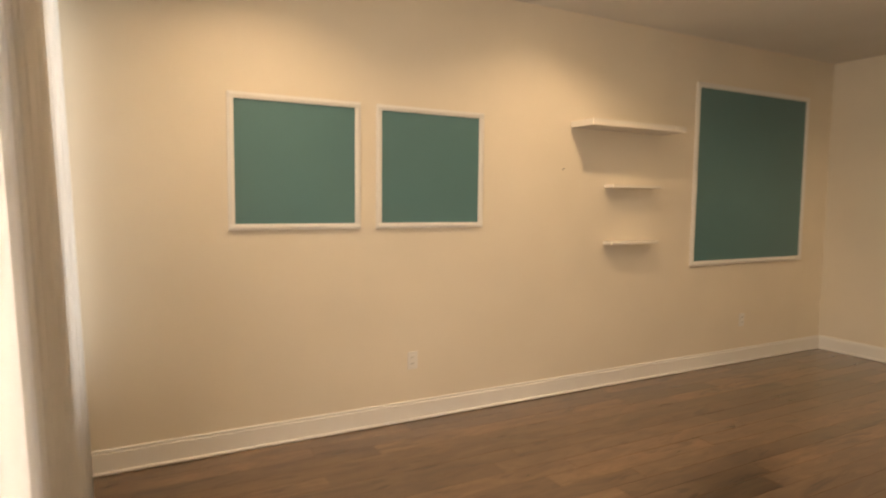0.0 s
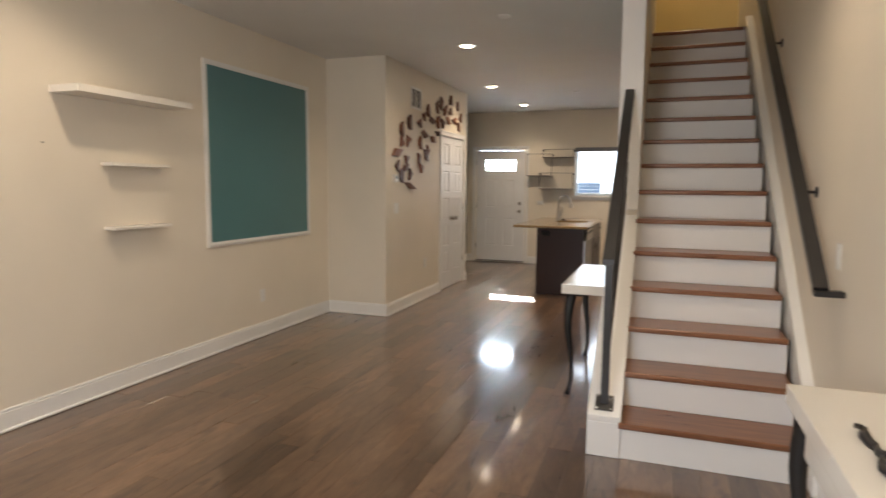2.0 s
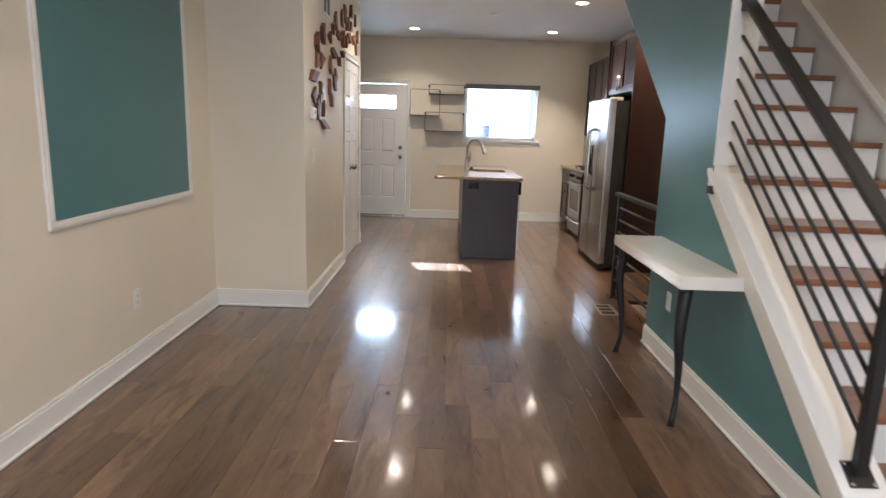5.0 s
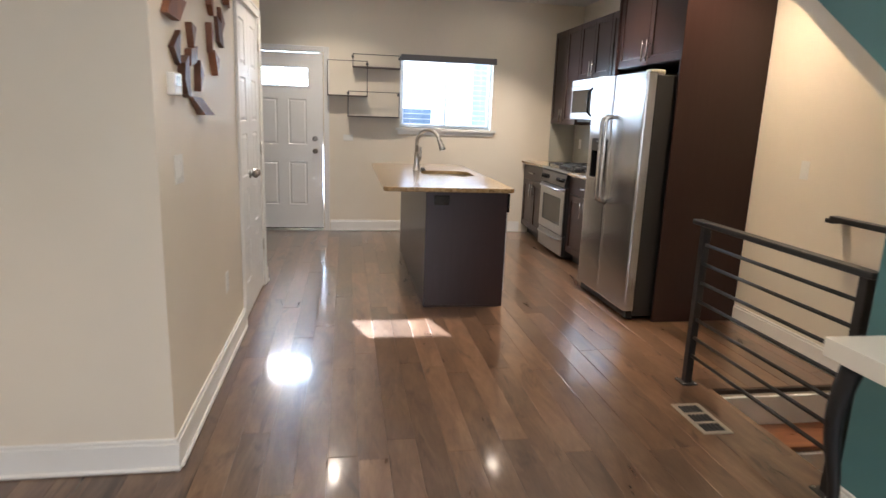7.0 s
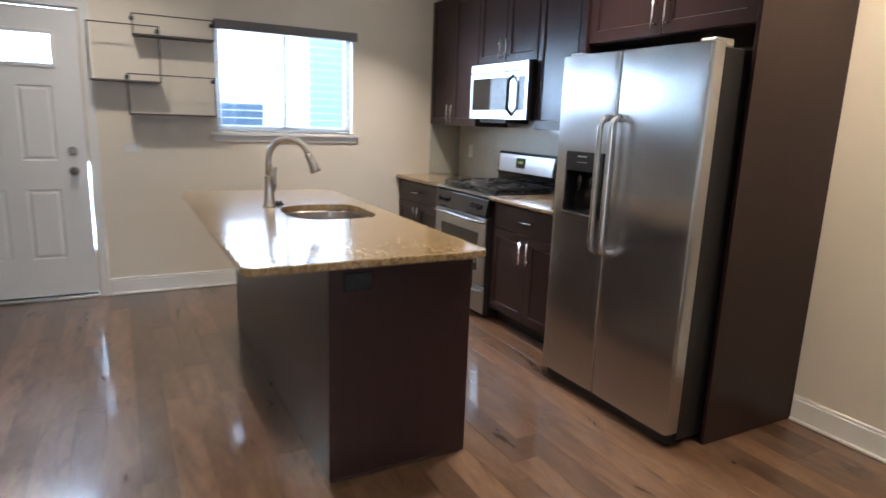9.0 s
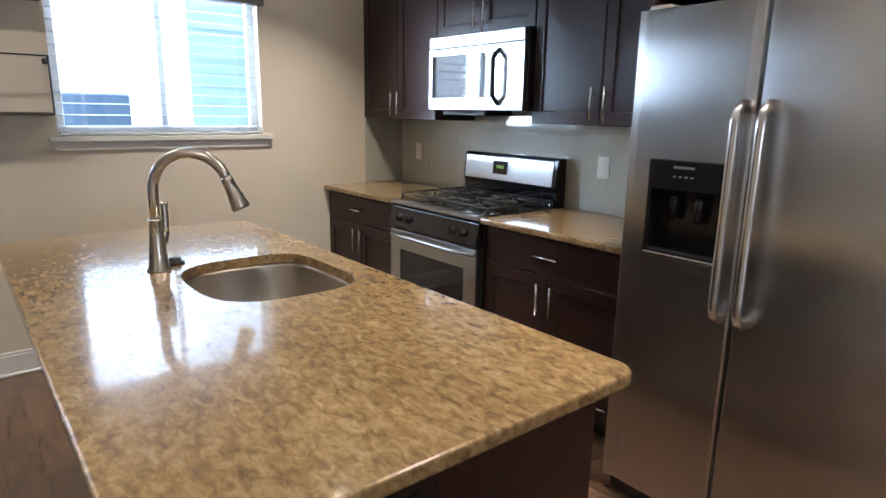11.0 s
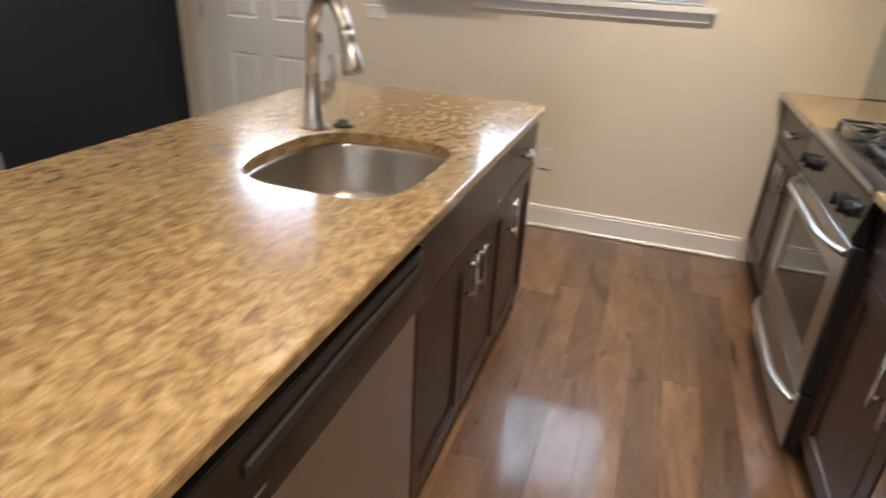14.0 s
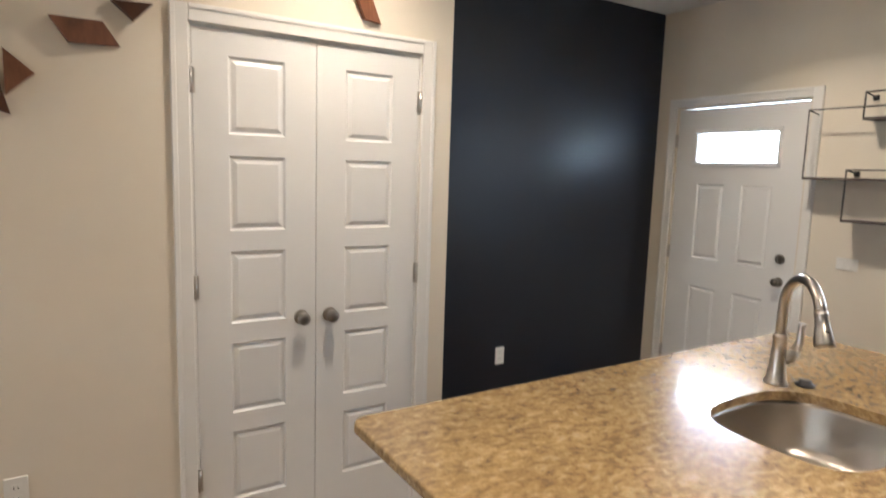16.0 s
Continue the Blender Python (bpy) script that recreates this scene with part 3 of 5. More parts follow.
floating_shelf(2.95, 3.875, 1.955, 1.998, 0.235, "long white floating shelf, empty")
floating_shelf(3.285, 3.775, 1.53, 1.552, 0.1, "short thin white floating shelf, empty")
floating_shelf(3.285, 3.775, 1.105, 1.127, 0.1, "short thin white floating shelf, empty")
bm = B()
lathe(bm, (2.883, NY - 0.0005, 1.655), (0, -1, 0), [(0, 0.002), (0.012, 0.002), (0.012, 0.005), (0.014, 0.004)], 8)
solid("nail", bm, SLOT, "small dark nail in the cream wall", "nail")


# ---------- console tables ----------
def cabriole(bm, x, y, z1, dx, dy):
    pts, rad = [], []
    for i in range(15):
        s = i / 14
        bow = 0.055 * math.sin(math.pi * min(1, s / 0.55)) if s < 0.55 else -0.028 * math.sin(math.pi * (s - 0.55) / 0.45)
        foot = 0.03 * max(0, (s - 0.86) / 0.14)
        pts.append((x + dx * (bow + foot), y + dy * (bow + foot), z1 * (1 - s)))
        rad.append(0.036 - 0.022 * min(1, s / 0.75) + (0.004 if s > 0.93 else 0))
    sweep(bm, pts, rad, 10)


def console(x0, x1, y0, y1, front, label, drawers):
    t = thing("console_table", ((x0 + x1) / 2, (y0 + y1) / 2, 0), label, "console table", "console tables")
    bm = B()
    box(bm, x0, x1, y0, y1, 0.708, 0.77, 0.004, 2)
    part("top", bm, LACQUER, t, "thick white lacquered top")
    yl = y1 - 0.06 if front > 0 else y0 + 0.06
    for px in (x0 + 0.07, x1 - 0.07):
        bm = B()
        cabriole(bm, px, yl, 0.708, -0.35 if px < (x0 + x1) / 2 else 0.35, 0.35 * front)
        part("leg", bm, MATTBLACK, t, "curved black cabriole leg")
    if drawers:
        bm = B()
        box(bm, x0 + 0.1, x1 - 0.1, y0 + 0.005, y1 - 0.05, 0.56, 0.708, 0.002)
        part("apron", bm, LACQUER, t)
        fr = wall_frame("south", y1 - 0.05)
        n = 2
        for i in range(n):
            a = x0 + 0.12 + i * (x1 - x0 - 0.24) / n
            b = a + (x1 - x0 - 0.24) / n - 0.01
            bm = B()
            obox(bm, fr, a, b, 0.575, 0.695, 0, 0.012, 0.002)
            raised(bm, fr, a + 0.03, b - 0.03, 0.6, 0.67, 0.012, 0.02, 0.01)
            part("drawer_front", bm, LACQUER, t)


console(4.31, 5.45, TY1 + 0.002, 0.69, 1, "white-topped half console table with black cabriole legs", False)
console(1.15, 2.525, SY + 0.002, -0.335, 1, "white console table with drawers and black cabriole legs", True)
# a twisted strap left on the console
strap = thing("strap", (1.95, -0.44, 0.77), "twisted black satin strap with a clear buckle", "strap")
bm = B()
rings = []
for i in range(40):
    s = i / 39
    c = Vector((2.14 - 0.36 * s, -0.445 + 0.008 * math.sin(s * 11) + 0.015 * s, 0.783 + 0.006 * math.sin(s * 14)))
    a = 2.6 * math.sin(s * 6.5)
    w = Vector((0.1, math.cos(a) * 0.8, 0.4 * math.sin(a))) * (0.019 + 0.005 * math.sin(s * 19))
    rings.append([bm.verts.new(c + w + Z * 0.004), bm.verts.new(c - w + Z * 0.004), bm.verts.new(c - w - Z * 0.006), bm.verts.new(c + w - Z * 0.006)])
for a, b in zip(rings, rings[1:]):
    for j in range(4):
        bm.faces.new((a[j], a[(j + 1) % 4], b[(j + 1) % 4], b[j])).smooth = True
bm.faces.new(rings[0]), bm.faces.new(rings[-1][::-1])
part("band", bm, SATIN, strap)
bm = B()
for a, b, c, d in ((-0.02, 0.02, -0.02, -0.012), (-0.02, 0.02, 0.012, 0.02), (-0.02, -0.012, -0.012, 0.012), (0.012, 0.02, -0.012, 0.012)):
    box(bm, 1.755 + a, 1.755 + b, -0.43 + c, -0.43 + d, 0.771, 0.777, 0.001)
part("buckle", bm, CHROME, strap, "clear shiny buckle")

# a faint rubbed streak on the wall above the console
bm = B()
prism(bm, [(2.15, 1.131), (2.2, 1.122), (2.31, 1.126), (2.37, 1.134), (2.3, 1.136), (2.21, 1.134)], wall_frame("south", SY), 0.0002, 0.0008)
solid("trim_scuff", bm, painted("grey_rub", (0.6, 0.545, 0.46), 0.6, 0.1), "faint grey scuff rubbed on the cream wall", "scuff", kind="structure")

# ---------- front window, curtains ----------
for name, ya, yb, mull in (("window_1", 0.55, 1.76, 1.13), ("window_3", 2.76, 3.42, None)):
    win = thing(name, (WX, (ya + yb) / 2, 0.6), "white front window behind a sheer curtain", "window", kind="structure")
    fr = wall_frame("west", WX - 0.12)
    bars = [(ya, yb, 0.62, 0.67), (ya, yb, 2.4, 2.45), (ya, ya + 0.05, 0.67, 2.4), (yb - 0.05, yb, 0.67, 2.4), (ya + 0.05, yb - 0.05, 1.5, 1.54)]
    if mull:
        bars.append((mull - 0.03, mull + 0.03, 0.67, 1.5))
    for a, b, c, d in bars:
        bm = B()
        obox(bm, fr, a, b, c, d, 0, 0.04, 0.003)
        part("window_frame", bm, TRIM, win)
    bm = B()
    box(bm, WX - 0.05, WX + 0.035, ya - 0.04, yb + 0.04, 0.572, 0.599, 0.004)
    part("window_sill", bm, TRIM, win)
rod = thing("curtain_rod", (WX + 0.12, 1.9, 2.6), "thin metal curtain rod above the front window", "curtain rod")
bm = B()
sweep(bm, [(WX + 0.12, 0.3, 2.6), (WX + 0.12, 3.5, 2.6)], 0.012, 10)
part("rod", bm, NICKEL, rod)
for y in (0.45, 3.47):
    bm = B()
    sweep(bm, [(WX + 0.001, y, 2.6), (WX + 0.12, y, 2.6)], 0.009, 8)
    part("bracket", bm, NICKEL, rod)


def curtain(y0, y1, folds, seed):
    rr = random.Random(seed)
    bm = B()
    ny, nz = folds * 8, 10
    ph = [rr.uniform(-0.5, 0.5) for _ in range(folds + 2)]
    grid = []
    for j in range(nz + 1):
        s = j / nz
        row = []
        for i in range(ny + 1):
            u = i / ny
            k = u * folds
            amp = (0.028 + 0.03 * s) * (1 + 0.35 * ph[int(k)])
            row.append(bm.verts.new((WX + 0.13 + 0.05 * s + amp * math.sin(math.tau * k + ph[int(k)] * 0.4 * s), y0 + (y1 - y0) * u + 0.012 * s * math.sin(7 * k), 2.615 - 2.6 * s)))
        grid.append(row)
    for a, b in zip(grid, grid[1:]):
        for i in range(ny):
            bm.faces.new((a[i], a[i + 1], b[i + 1], b[i])).smooth = True
    bmesh.ops.solidify(bm, geom=bm.faces[:], thickness=0.0015)
    ob = solid("curtain", bm, SHEER, "sheer off-white floor-length curtain hanging in folds", "curtain", "front curtains")
    return ob


curtain(1.5, 3.46, 14, 3)


# ---------- doors ----------
def casing(fr, u0, u1, v1, parent, w=0.062):
    for a, b, c, d in ((u0 - w, u0, 0.001, v1 + w), (u1, u1 + w, 0.001, v1 + w), (u0, u1, v1, v1 + w)):
        bm = B()
        obox(bm, fr, a, b, c, d, 0.0005, 0.014, 0.003)
        if b - a < 0.1:
            i0, i1 = (a, a + 0.018) if a < u0 else (b - 0.018, b)
            obox(bm, fr, i0, i1, c, d, 0.014, 0.019, 0.002)
        else:
            obox(bm, fr, a, b, d - 0.018, d, 0.014, 0.019, 0.002)
        part("casing", bm, TRIM, parent)


def moulded(bm, fr, u0, u1, v0, v1, n0, n1, panels):
    """A moulded door leaf with sunk grooves round raised panels."""
    us = sorted({u0, u1, *[p[0] for p in panels], *[p[1] for p in panels]})
    vs = sorted({v0, v1, *[p[2] for p in panels], *[p[3] for p in panels]})
    obox(bm, fr, u0, u1, v0, v1, n0, n1 - 0.008)
    for a, b in zip(us, us[1:]):
        for c, d in zip(vs, vs[1:]):
            if not any(p[0] <= (a + b) / 2 <= p[1] and p[2] <= (c + d) / 2 <= p[3] for p in panels):
                obox(bm, fr, a, b, c, d, n1 - 0.0085, n1)
    for a, b, c, d in panels:
        e = 0.007
        o, U, V, W = fr
        # sloped inner lips
        for (p, q, r, s) in (((a, c), (b, c), (b - e, c + e), (a + e, c + e)), ((b, c), (b, d), (b - e, d - e), (b - e, c + e)), ((b, d), (a, d), (a + e, d - e), (b - e, d - e)), ((a, d), (a, c), (a + e, c + e), (a + e, d - e))):
            bm.faces.new([bm.verts.new(o + U * x[0] + V * x[1] + W * n) for x, n in ((p, n1), (q, n1), (r, n1 - 0.0079), (s, n1 - 0.0079))])
        raised(bm, fr, a + 0.013, b - 0.013, c + 0.013, d - 0.013, n1 - 0.008, n1 - 0.001, 0.016)


def knob(fr, u, v, n, parent, mat=DARKNICKEL, r=0.027):
    bm = B()
    o = fr[0] + fr[1] * u + fr[2] * v + fr[3] * n
    lathe(bm, o, fr[3], [(0, 0.031), (0.004, 0.031), (0.007, 0.026), (0.008, 0.011), (0.022, 0.010), (0.026, r * 0.75), (0.034, r), (0.046, r * 0.97), (0.054, r * 0.7), (0.057, 0.004)], 20)
    part("door_knob", bm, mat, parent, "round brushed nickel knob")


def hinge(fr, u, v, parent):
    bm = B()
    o = fr[0] + fr[1] * u + fr[2] * v + fr[3] * 0.006
    sweep(bm, [o - fr[2] * 0.045, o + fr[2] * 0.045], 0.0065, 8)
    obox(bm, (o, *fr[1:]), -0.014, 0.014, -0.045, 0.045, -0.006, -0.003)
    part("hinge", bm, NICKEL, parent, "brushed nickel hinge")


frp = wall_frame("north", CY)
pantry = thing("door_2", ((PD0 + PD1) / 2, CY, 0), "closed white double pantry door with moulded panels", "door", kind="structure")
casing(frp, PD0 - 0.012, PD1 + 0.012, PDZ + 0.01, pantry)
mid = (PD0 + PD1) / 2
for a, b in ((PD0, mid - 0.0015), (mid + 0.0015, PD1)):
    c0, c1 = a + 0.125, b - 0.125
    bm = B()
    moulded(bm, frp, a, b, 0.012, PDZ, -0.04, -0.004, [(c0, c1, zz, zz + 0.285) for zz in (0.235, 0.60, 0.965, 1.33, 1.695)])
    leaf = part("door_leaf", bm, DOORP, pantry)
    knob(frp, mid + (-0.062 if a < mid - 0.1 else 0.062), 0.965, -0.004, leaf)
    for v in (0.35, 1.12, 1.88):
        hinge(frp, PD0 - 0.006 if a < mid - 0.1 else PD1 + 0.006, v, leaf)
bm = B()
obox(bm, frp, PD0 - 0.012, PD0 - 0.002, 0.001, PDZ + 0.009, -0.1, -0.001)
obox(bm, frp, PD1 + 0.002, PD1 + 0.012, 0.001, PDZ + 0.009, -0.1, -0.001)
obox(bm, frp, PD0 - 0.002, PD1 + 0.002, PDZ + 0.003, PDZ + 0.009, -0.1, -0.001)
part("jamb", bm, TRIM, pantry)
# dark space behind the leaves
fre = wall_frame("east", EX)
front = thing("door_1", (EX, 2.912, 0), "closed white front door with four panels and a lite", "door", kind="structure")
casing(fre, FD0 - 0.012, FD1 + 0.012, FDZ + 0.012, front, 0.06)
L0, L1, M0, M1 = 2.632, 3.2, 1.702, 1.893
d0, d1 = FD0 + 0.0035, FD1 - 0.003
bm = B()
cols = ((2.642, 2.85), (2.974, 3.182))
moulded(bm, fre, d0, d1, 0.035, 1.62, -0.05, -0.006, [(a, b, c, d) for a, b in cols for c, d in ((0.315, 0.825), (1.03, 1.55))])
pierced(bm, fre, d0, d1, 1.62, FDZ - 0.006, -0.05, -0.006, [(L0, L1, M0, M1)])
leaf = part("door_leaf", bm, DOORP, front)
bm = B()
for a, b, c, d in ((L0 - 0.03, L1 + 0.03, M0 - 0.03, M0), (L0 - 0.03, L1 + 0.03, M1, M1 + 0.03), (L0 - 0.03, L0, M0, M1), (L1, L1 + 0.03, M0, M1)):
    obox(bm, fre, a, b, c, d, -0.006, 0.004, 0.004)
part("lite_frame", bm, DOORP, leaf)
bm = B()
obox(bm, fre, L0, L1, M0, M1, -0.03, -0.026)
pane = part("pane", bm, GLASS, leaf, "clear glass lite")
pane.visible_shadow = False
knob(fre, FD0 + 0.095, 0.955, -0.006, leaf)
# unseen strips, cut so daylight slips past the leaf only part-way up
bm = B()
for c, e in ((0.034, 0.36), (1.02, FDZ - 0.001)):
    box(bm, EX + 0.051, EX + 0.07, FD0, FD0 + 0.03, c, e)
box(bm, EX + 0.051, EX + 0.07, FD1 - 0.03, FD1, 0.034, FDZ - 0.001)
part("light_stop", bm, MATTBLACK, front)
bm = B()
lathe(bm, (EX + 0.006, FD0 + 0.095, 1.1), (-1, 0, 0), [(0, 0.031), (0.008, 0.031), (0.014, 0.024), (0.016, 0.022)], 20)
box(bm, EX - 0.03, EX - 0.008, FD0 + 0.091, FD0 + 0.099, 1.082, 1.118, 0.002)
part("deadbolt", bm, DARKNICKEL, leaf, "round nickel deadbolt")
for v in (0.3, 1.05, 1.85):
    hinge(fre, FD1 + 0.004, v, leaf)
bm = B()
box(bm, EX - 0.03, EX + 0.16, FD0, FD1, 0.0005, 0.022, 0.006)
part("threshold", bm, NICKEL, front, "worn metal threshold")
bm = B()
box(bm, EX + 0.004, EX + 0.05, d0, d1, 0.023, 0.034)
part("door_sweep", bm, MATTBLACK, front)

# ---------- kitchen window ----------
w2 = thing("window_2", (EX, 0.99, WZ0), "white kitchen window with a half-open horizontal blind", "window", kind="structure")
fro = wall_frame("east", EX + 0.11)
for a, b, c, d in ((WY0, WY1, WZ0, WZ0 + 0.045), (WY0, WY1, WZ1 - 0.045, WZ1), (WY0, WY0 + 0.045, WZ0 + 0.045, WZ1 - 0.045), (WY1 - 0.045, WY1, WZ0 + 0.045, WZ1 - 0.045), (0.978, 1.014, WZ0 + 0.045, WZ1 - 0.045)):
    bm = B()
    obox(bm, fro, a, b, c, d, 0, 0.04, 0.003)
    part("window_frame", bm, TRIM, w2)
for a, b in ((WY0 + 0.045, 0.978), (1.014, WY1 - 0.045)):
    bm = B()
    obox(bm, fro, a, b, WZ0 + 0.045, WZ1 - 0.045, 0.015, 0.019)
    pane = part("pane", bm, GLASS, w2)
    pane.visible_shadow = False
bm = B()
box(bm, EX - 0.035, EX + 0.07, WY0 - 0.06, WY1 + 0.045, WZ0 - 0.028, WZ0 - 0.001, 0.004, 2)
part("window_sill", bm, TRIM, w2)
bm = B()
box(bm, EX - 0.014, EX - 0.0005, WY0 - 0.035, WY1 + 0.02, WZ0 - 0.075, WZ0 - 0.028, 0.003)
part("apron", bm, TRIM, w2)
blind = thing("window_blind", (EX, 0.99, WZ0), "pale grey slatted window blind under a dark valance", "blind")
bm = B()
box(bm, EX - 0.045, EX - 0.002, WY0 - 0.03, WY1 + 0.0, 2.035, 2.105, 0.003)
part("valance", bm, VALANCE, blind, "dark grey valance")
for i in range(13):
    z = WZ0 + 0.05 + 0.06 * i
    bm = B()
    fr = (Vector((EX + 0.035, 0, z)), Y, Vector((math.cos(0.06), 0, math.sin(0.06))), Vector((-math.sin(0.06), 0, math.cos(0.06))))
    obox(bm, fr, WY0 + 0.01, WY1 - 0.01, -0.024, 0.024, -0.0016, 0.0016)
    part("slat", bm, SLATP, blind)
bm = B()
box(bm, EX + 0.012, EX + 0.058, WY0 + 0.01, WY1 - 0.01, WZ0 + 0.004, WZ0 + 0.02, 0.003)
part("bottom_rail", bm, SLATP, blind)
for y in (WY0 + 0.14, 0.99, WY1 - 0.14):
    bm = B()
    for dx in (0.012, 0.058):
        sweep(bm, [(EX + dx, y, WZ0 + 0.02), (EX + dx, y, 2.06)], 0.0009, 5)
    part("cord", bm, SLATP, blind)

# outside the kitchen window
# glowing panel: stands in for daylight and keeps the sun off the window
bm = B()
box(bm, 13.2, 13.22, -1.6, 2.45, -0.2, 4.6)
solid("backdrop", bm, OUTGLOW, "glowing panel standing in for daylight outside the kitchen window", "backdrop", kind="structure")
# glowing panel: brightens the lite and its floor reflection, notched for the sun
bm = B()
box(bm, 13.2, 13.22, 2.46, 6.5, -0.2, 2.58)
box(bm, 13.2, 13.22, 2.46, 3.2, 2.58, 5.6)
solid("backdrop", bm, DOORGLOW, "glowing panel standing in for bright daylight outside the front door", "backdrop", kind="structure")
# plain box for an unidentified blue-grey shape behind the blind
bm = B()
box(bm, 11.48, 11.62, 1.14, 1.56, -0.2, 1.49, 0.01)
solid("blue_box", bm, BOXP, "slate blue box outside the kitchen window", "box")
house = thing("neighbour_house", (12.9, 0.3, -0.2), "neighbouring house with blue lapped siding", "house")
for y0, y1, z0, z1 in ((-0.9, 0.32, -0.2, 3.6),):
    n = int((z1 - z0) / 0.12)
    for i in range(n):
        bm = B()
        prism(bm, [(0, z0 + i * 0.12), (0.02, z0 + i * 0.12), (0.006, z0 + i * 0.12 + 0.125), (0, z0 + i * 0.12 + 0.125)], (Vector((13.0, 0, 0)), -X, Z, Y), y0, y1)
        part("siding_board", bm, SIDING, house)
bm = B()
box(bm, 11.5, 60, -30, 40, -0.4, -0.2)
solid("ground", bm, painted("worn_asphalt", (0.07, 0.07, 0.07), 0.9, 0.1), "worn asphalt ground outside", "ground", kind="structure")

# ---------- ceiling fittings ----------
for cx, cy in CANS:
    can = thing("recessed_light", (cx, cy, CEIL), "round white recessed ceiling light, switched on", "ceiling light", "recessed lights")
    bm = B()
    prof = [(0.058, 0.0), (0.062, -0.006), (0.085, -0.006), (0.09, -0.0005)]
    vr = [[bm.verts.new((cx + r * math.cos(a), cy + r * math.sin(a), CEIL + h)) for a in (math.tau * i / 28 for i in range(28))] for r, h in prof]
    for a, b in zip(vr, vr[1:]):
        for i in range(28):
            bm.faces.new((a[i], a[(i + 1) % 28], b[(i + 1) % 28], b[i])).smooth = True
    part("trim_ring", bm, TRIM, can)
    bm = B()
    bm.faces.new([bm.verts.new((cx + 0.06 * math.cos(a), cy + 0.06 * math.sin(a), CEIL - 0.0015)) for a in (-math.tau * i / 28 for i in range(28))])
    part("lens", bm, CANGLOW, can, "glowing warm lens")
for cx, cy in ((5.11, 1.32), (9.16, 1.29)):
    bm = B()
    lathe(bm, (cx, cy, CEIL - 0.0005), (0, 0, -1), [(0, 0.05), (0.006, 0.05), (0.012, 0.044), (0.014, 0.01)], 24)
    solid("sprinkler_cover", bm, PLASTIC, "small round white sprinkler cover on the ceiling", "sprinkler", "sprinkler covers")

# ---------- closet wall ----------
grille = thing("vent_grille", (6.985, CY, 2.43), "white metal return air grille high on the wall", "vent")
bm = B()
for a, b, c, d in ((6.82, 7.15, 2.305, 2.33), (6.82, 7.15, 2.53, 2.555), (6.82, 6.845, 2.33, 2.53), (7.125, 7.15, 2.33, 2.53), (6.978, 6.99, 2.33, 2.53)):
    obox(bm, frp, a, b, c, d, 0.0005, 0.009, 0.002)
part("frame", bm, TRIM, grille)
bm = B()
obox(bm, frp, 6.84, 7.13, 2.325, 2.535, 0.0005, 0.002)
part("backing", bm, SLOT, grille)
for i in range(13):
    bm = B()
    z = 2.337 + i * 0.0152
    fr = (Vector((0, CY - 0.005, z)), X, Vector((0, -0.7, -0.7)).normalized(), Vector((0, -0.7, 0.7)).normalized())
    obox(bm, fr, 6.845, 7.125, -0.005, 0.005, -0.0008, 0.0008)
    part("slat", bm, TRIM, grille)
th = thing("thermostat", (6.375, CY, 1.49), "white thermostat on the wall", "thermostat")
bm = B()
obox(bm, frp, 6.32, 6.43, 1.45, 1.535, 0.0005, 0.03, 0.008, 3)
part("body", bm, PLASTIC, th)
bm = B()
obox(bm, frp, 6.345, 6.405, 1.487, 1.522, 0.03, 0.0312)
part("display", bm, material("grey_display", (0.25, 0.28, 0.25), 0.2), th, "grey display")

# wooden relief blocks in a swirl
art = thing("wall_art", (7.4, CY, 1.4), "swirl of small geometric brown wooden blocks", "wall art")
LOW = [(6.79, 2.14, 5), (7.07, 2.16, 3), (6.57, 2.04, 5), (6.55, 1.91, 3), (6.72, 1.92, 3), (6.42, 1.77, 4), (6.44, 1.64, 3), (6.70, 1.72, 3), (6.66, 1.62, 4), (6.56, 1.53, 5),
       (6.78, 1.54, 3), (6.76, 1.41, 4), (7.06, 1.74, 3), (7.28, 1.79, 4), (7.11, 1.64, 3), (7.13, 1.93, 5), (7.22, 2.04, 4), (7.35, 1.85, 3)]
HIGH = [(7.545, 1.995, 4), (7.69, 2.09, 3), (7.24, 2.27, 3), (7.39, 2.34, 5), (7.49, 2.23, 4), (7.72, 2.42, 5), (7.82, 2.48, 4), (7.73, 2.23, 5), (7.87, 2.24, 3), (7.97, 2.41, 4),
        (8.19, 2.56, 3), (8.50, 2.52, 3), (8.17, 2.40, 3), (8.09, 2.29, 4), (8.34, 2.32, 3), (8.62, 2.38, 3), (8.545, 2.24, 4)]
rr = random.Random(11)
SPECIAL = {
    (7.545, 1.995): [(-0.1, 0.038), (0.05, 0.043), (0.1, -0.031), (-0.05, -0.037)],
    (7.69, 2.09): [(-0.07, 0.02), (0.056, 0.023), (-0.003, -0.038)],
    (7.35, 1.85): [(-0.03, 0.07), (0.05, 0.0), (-0.03, -0.075)],
    (6.76, 1.41): [(-0.14, 0.045), (-0.02, 0.04), (0.14, -0.035), (0.02, -0.035)],
    (6.42, 1.77): [(-0.13, -0.03), (-0.05, 0.05), (0.12, 0.045), (0.02, -0.04)],
}
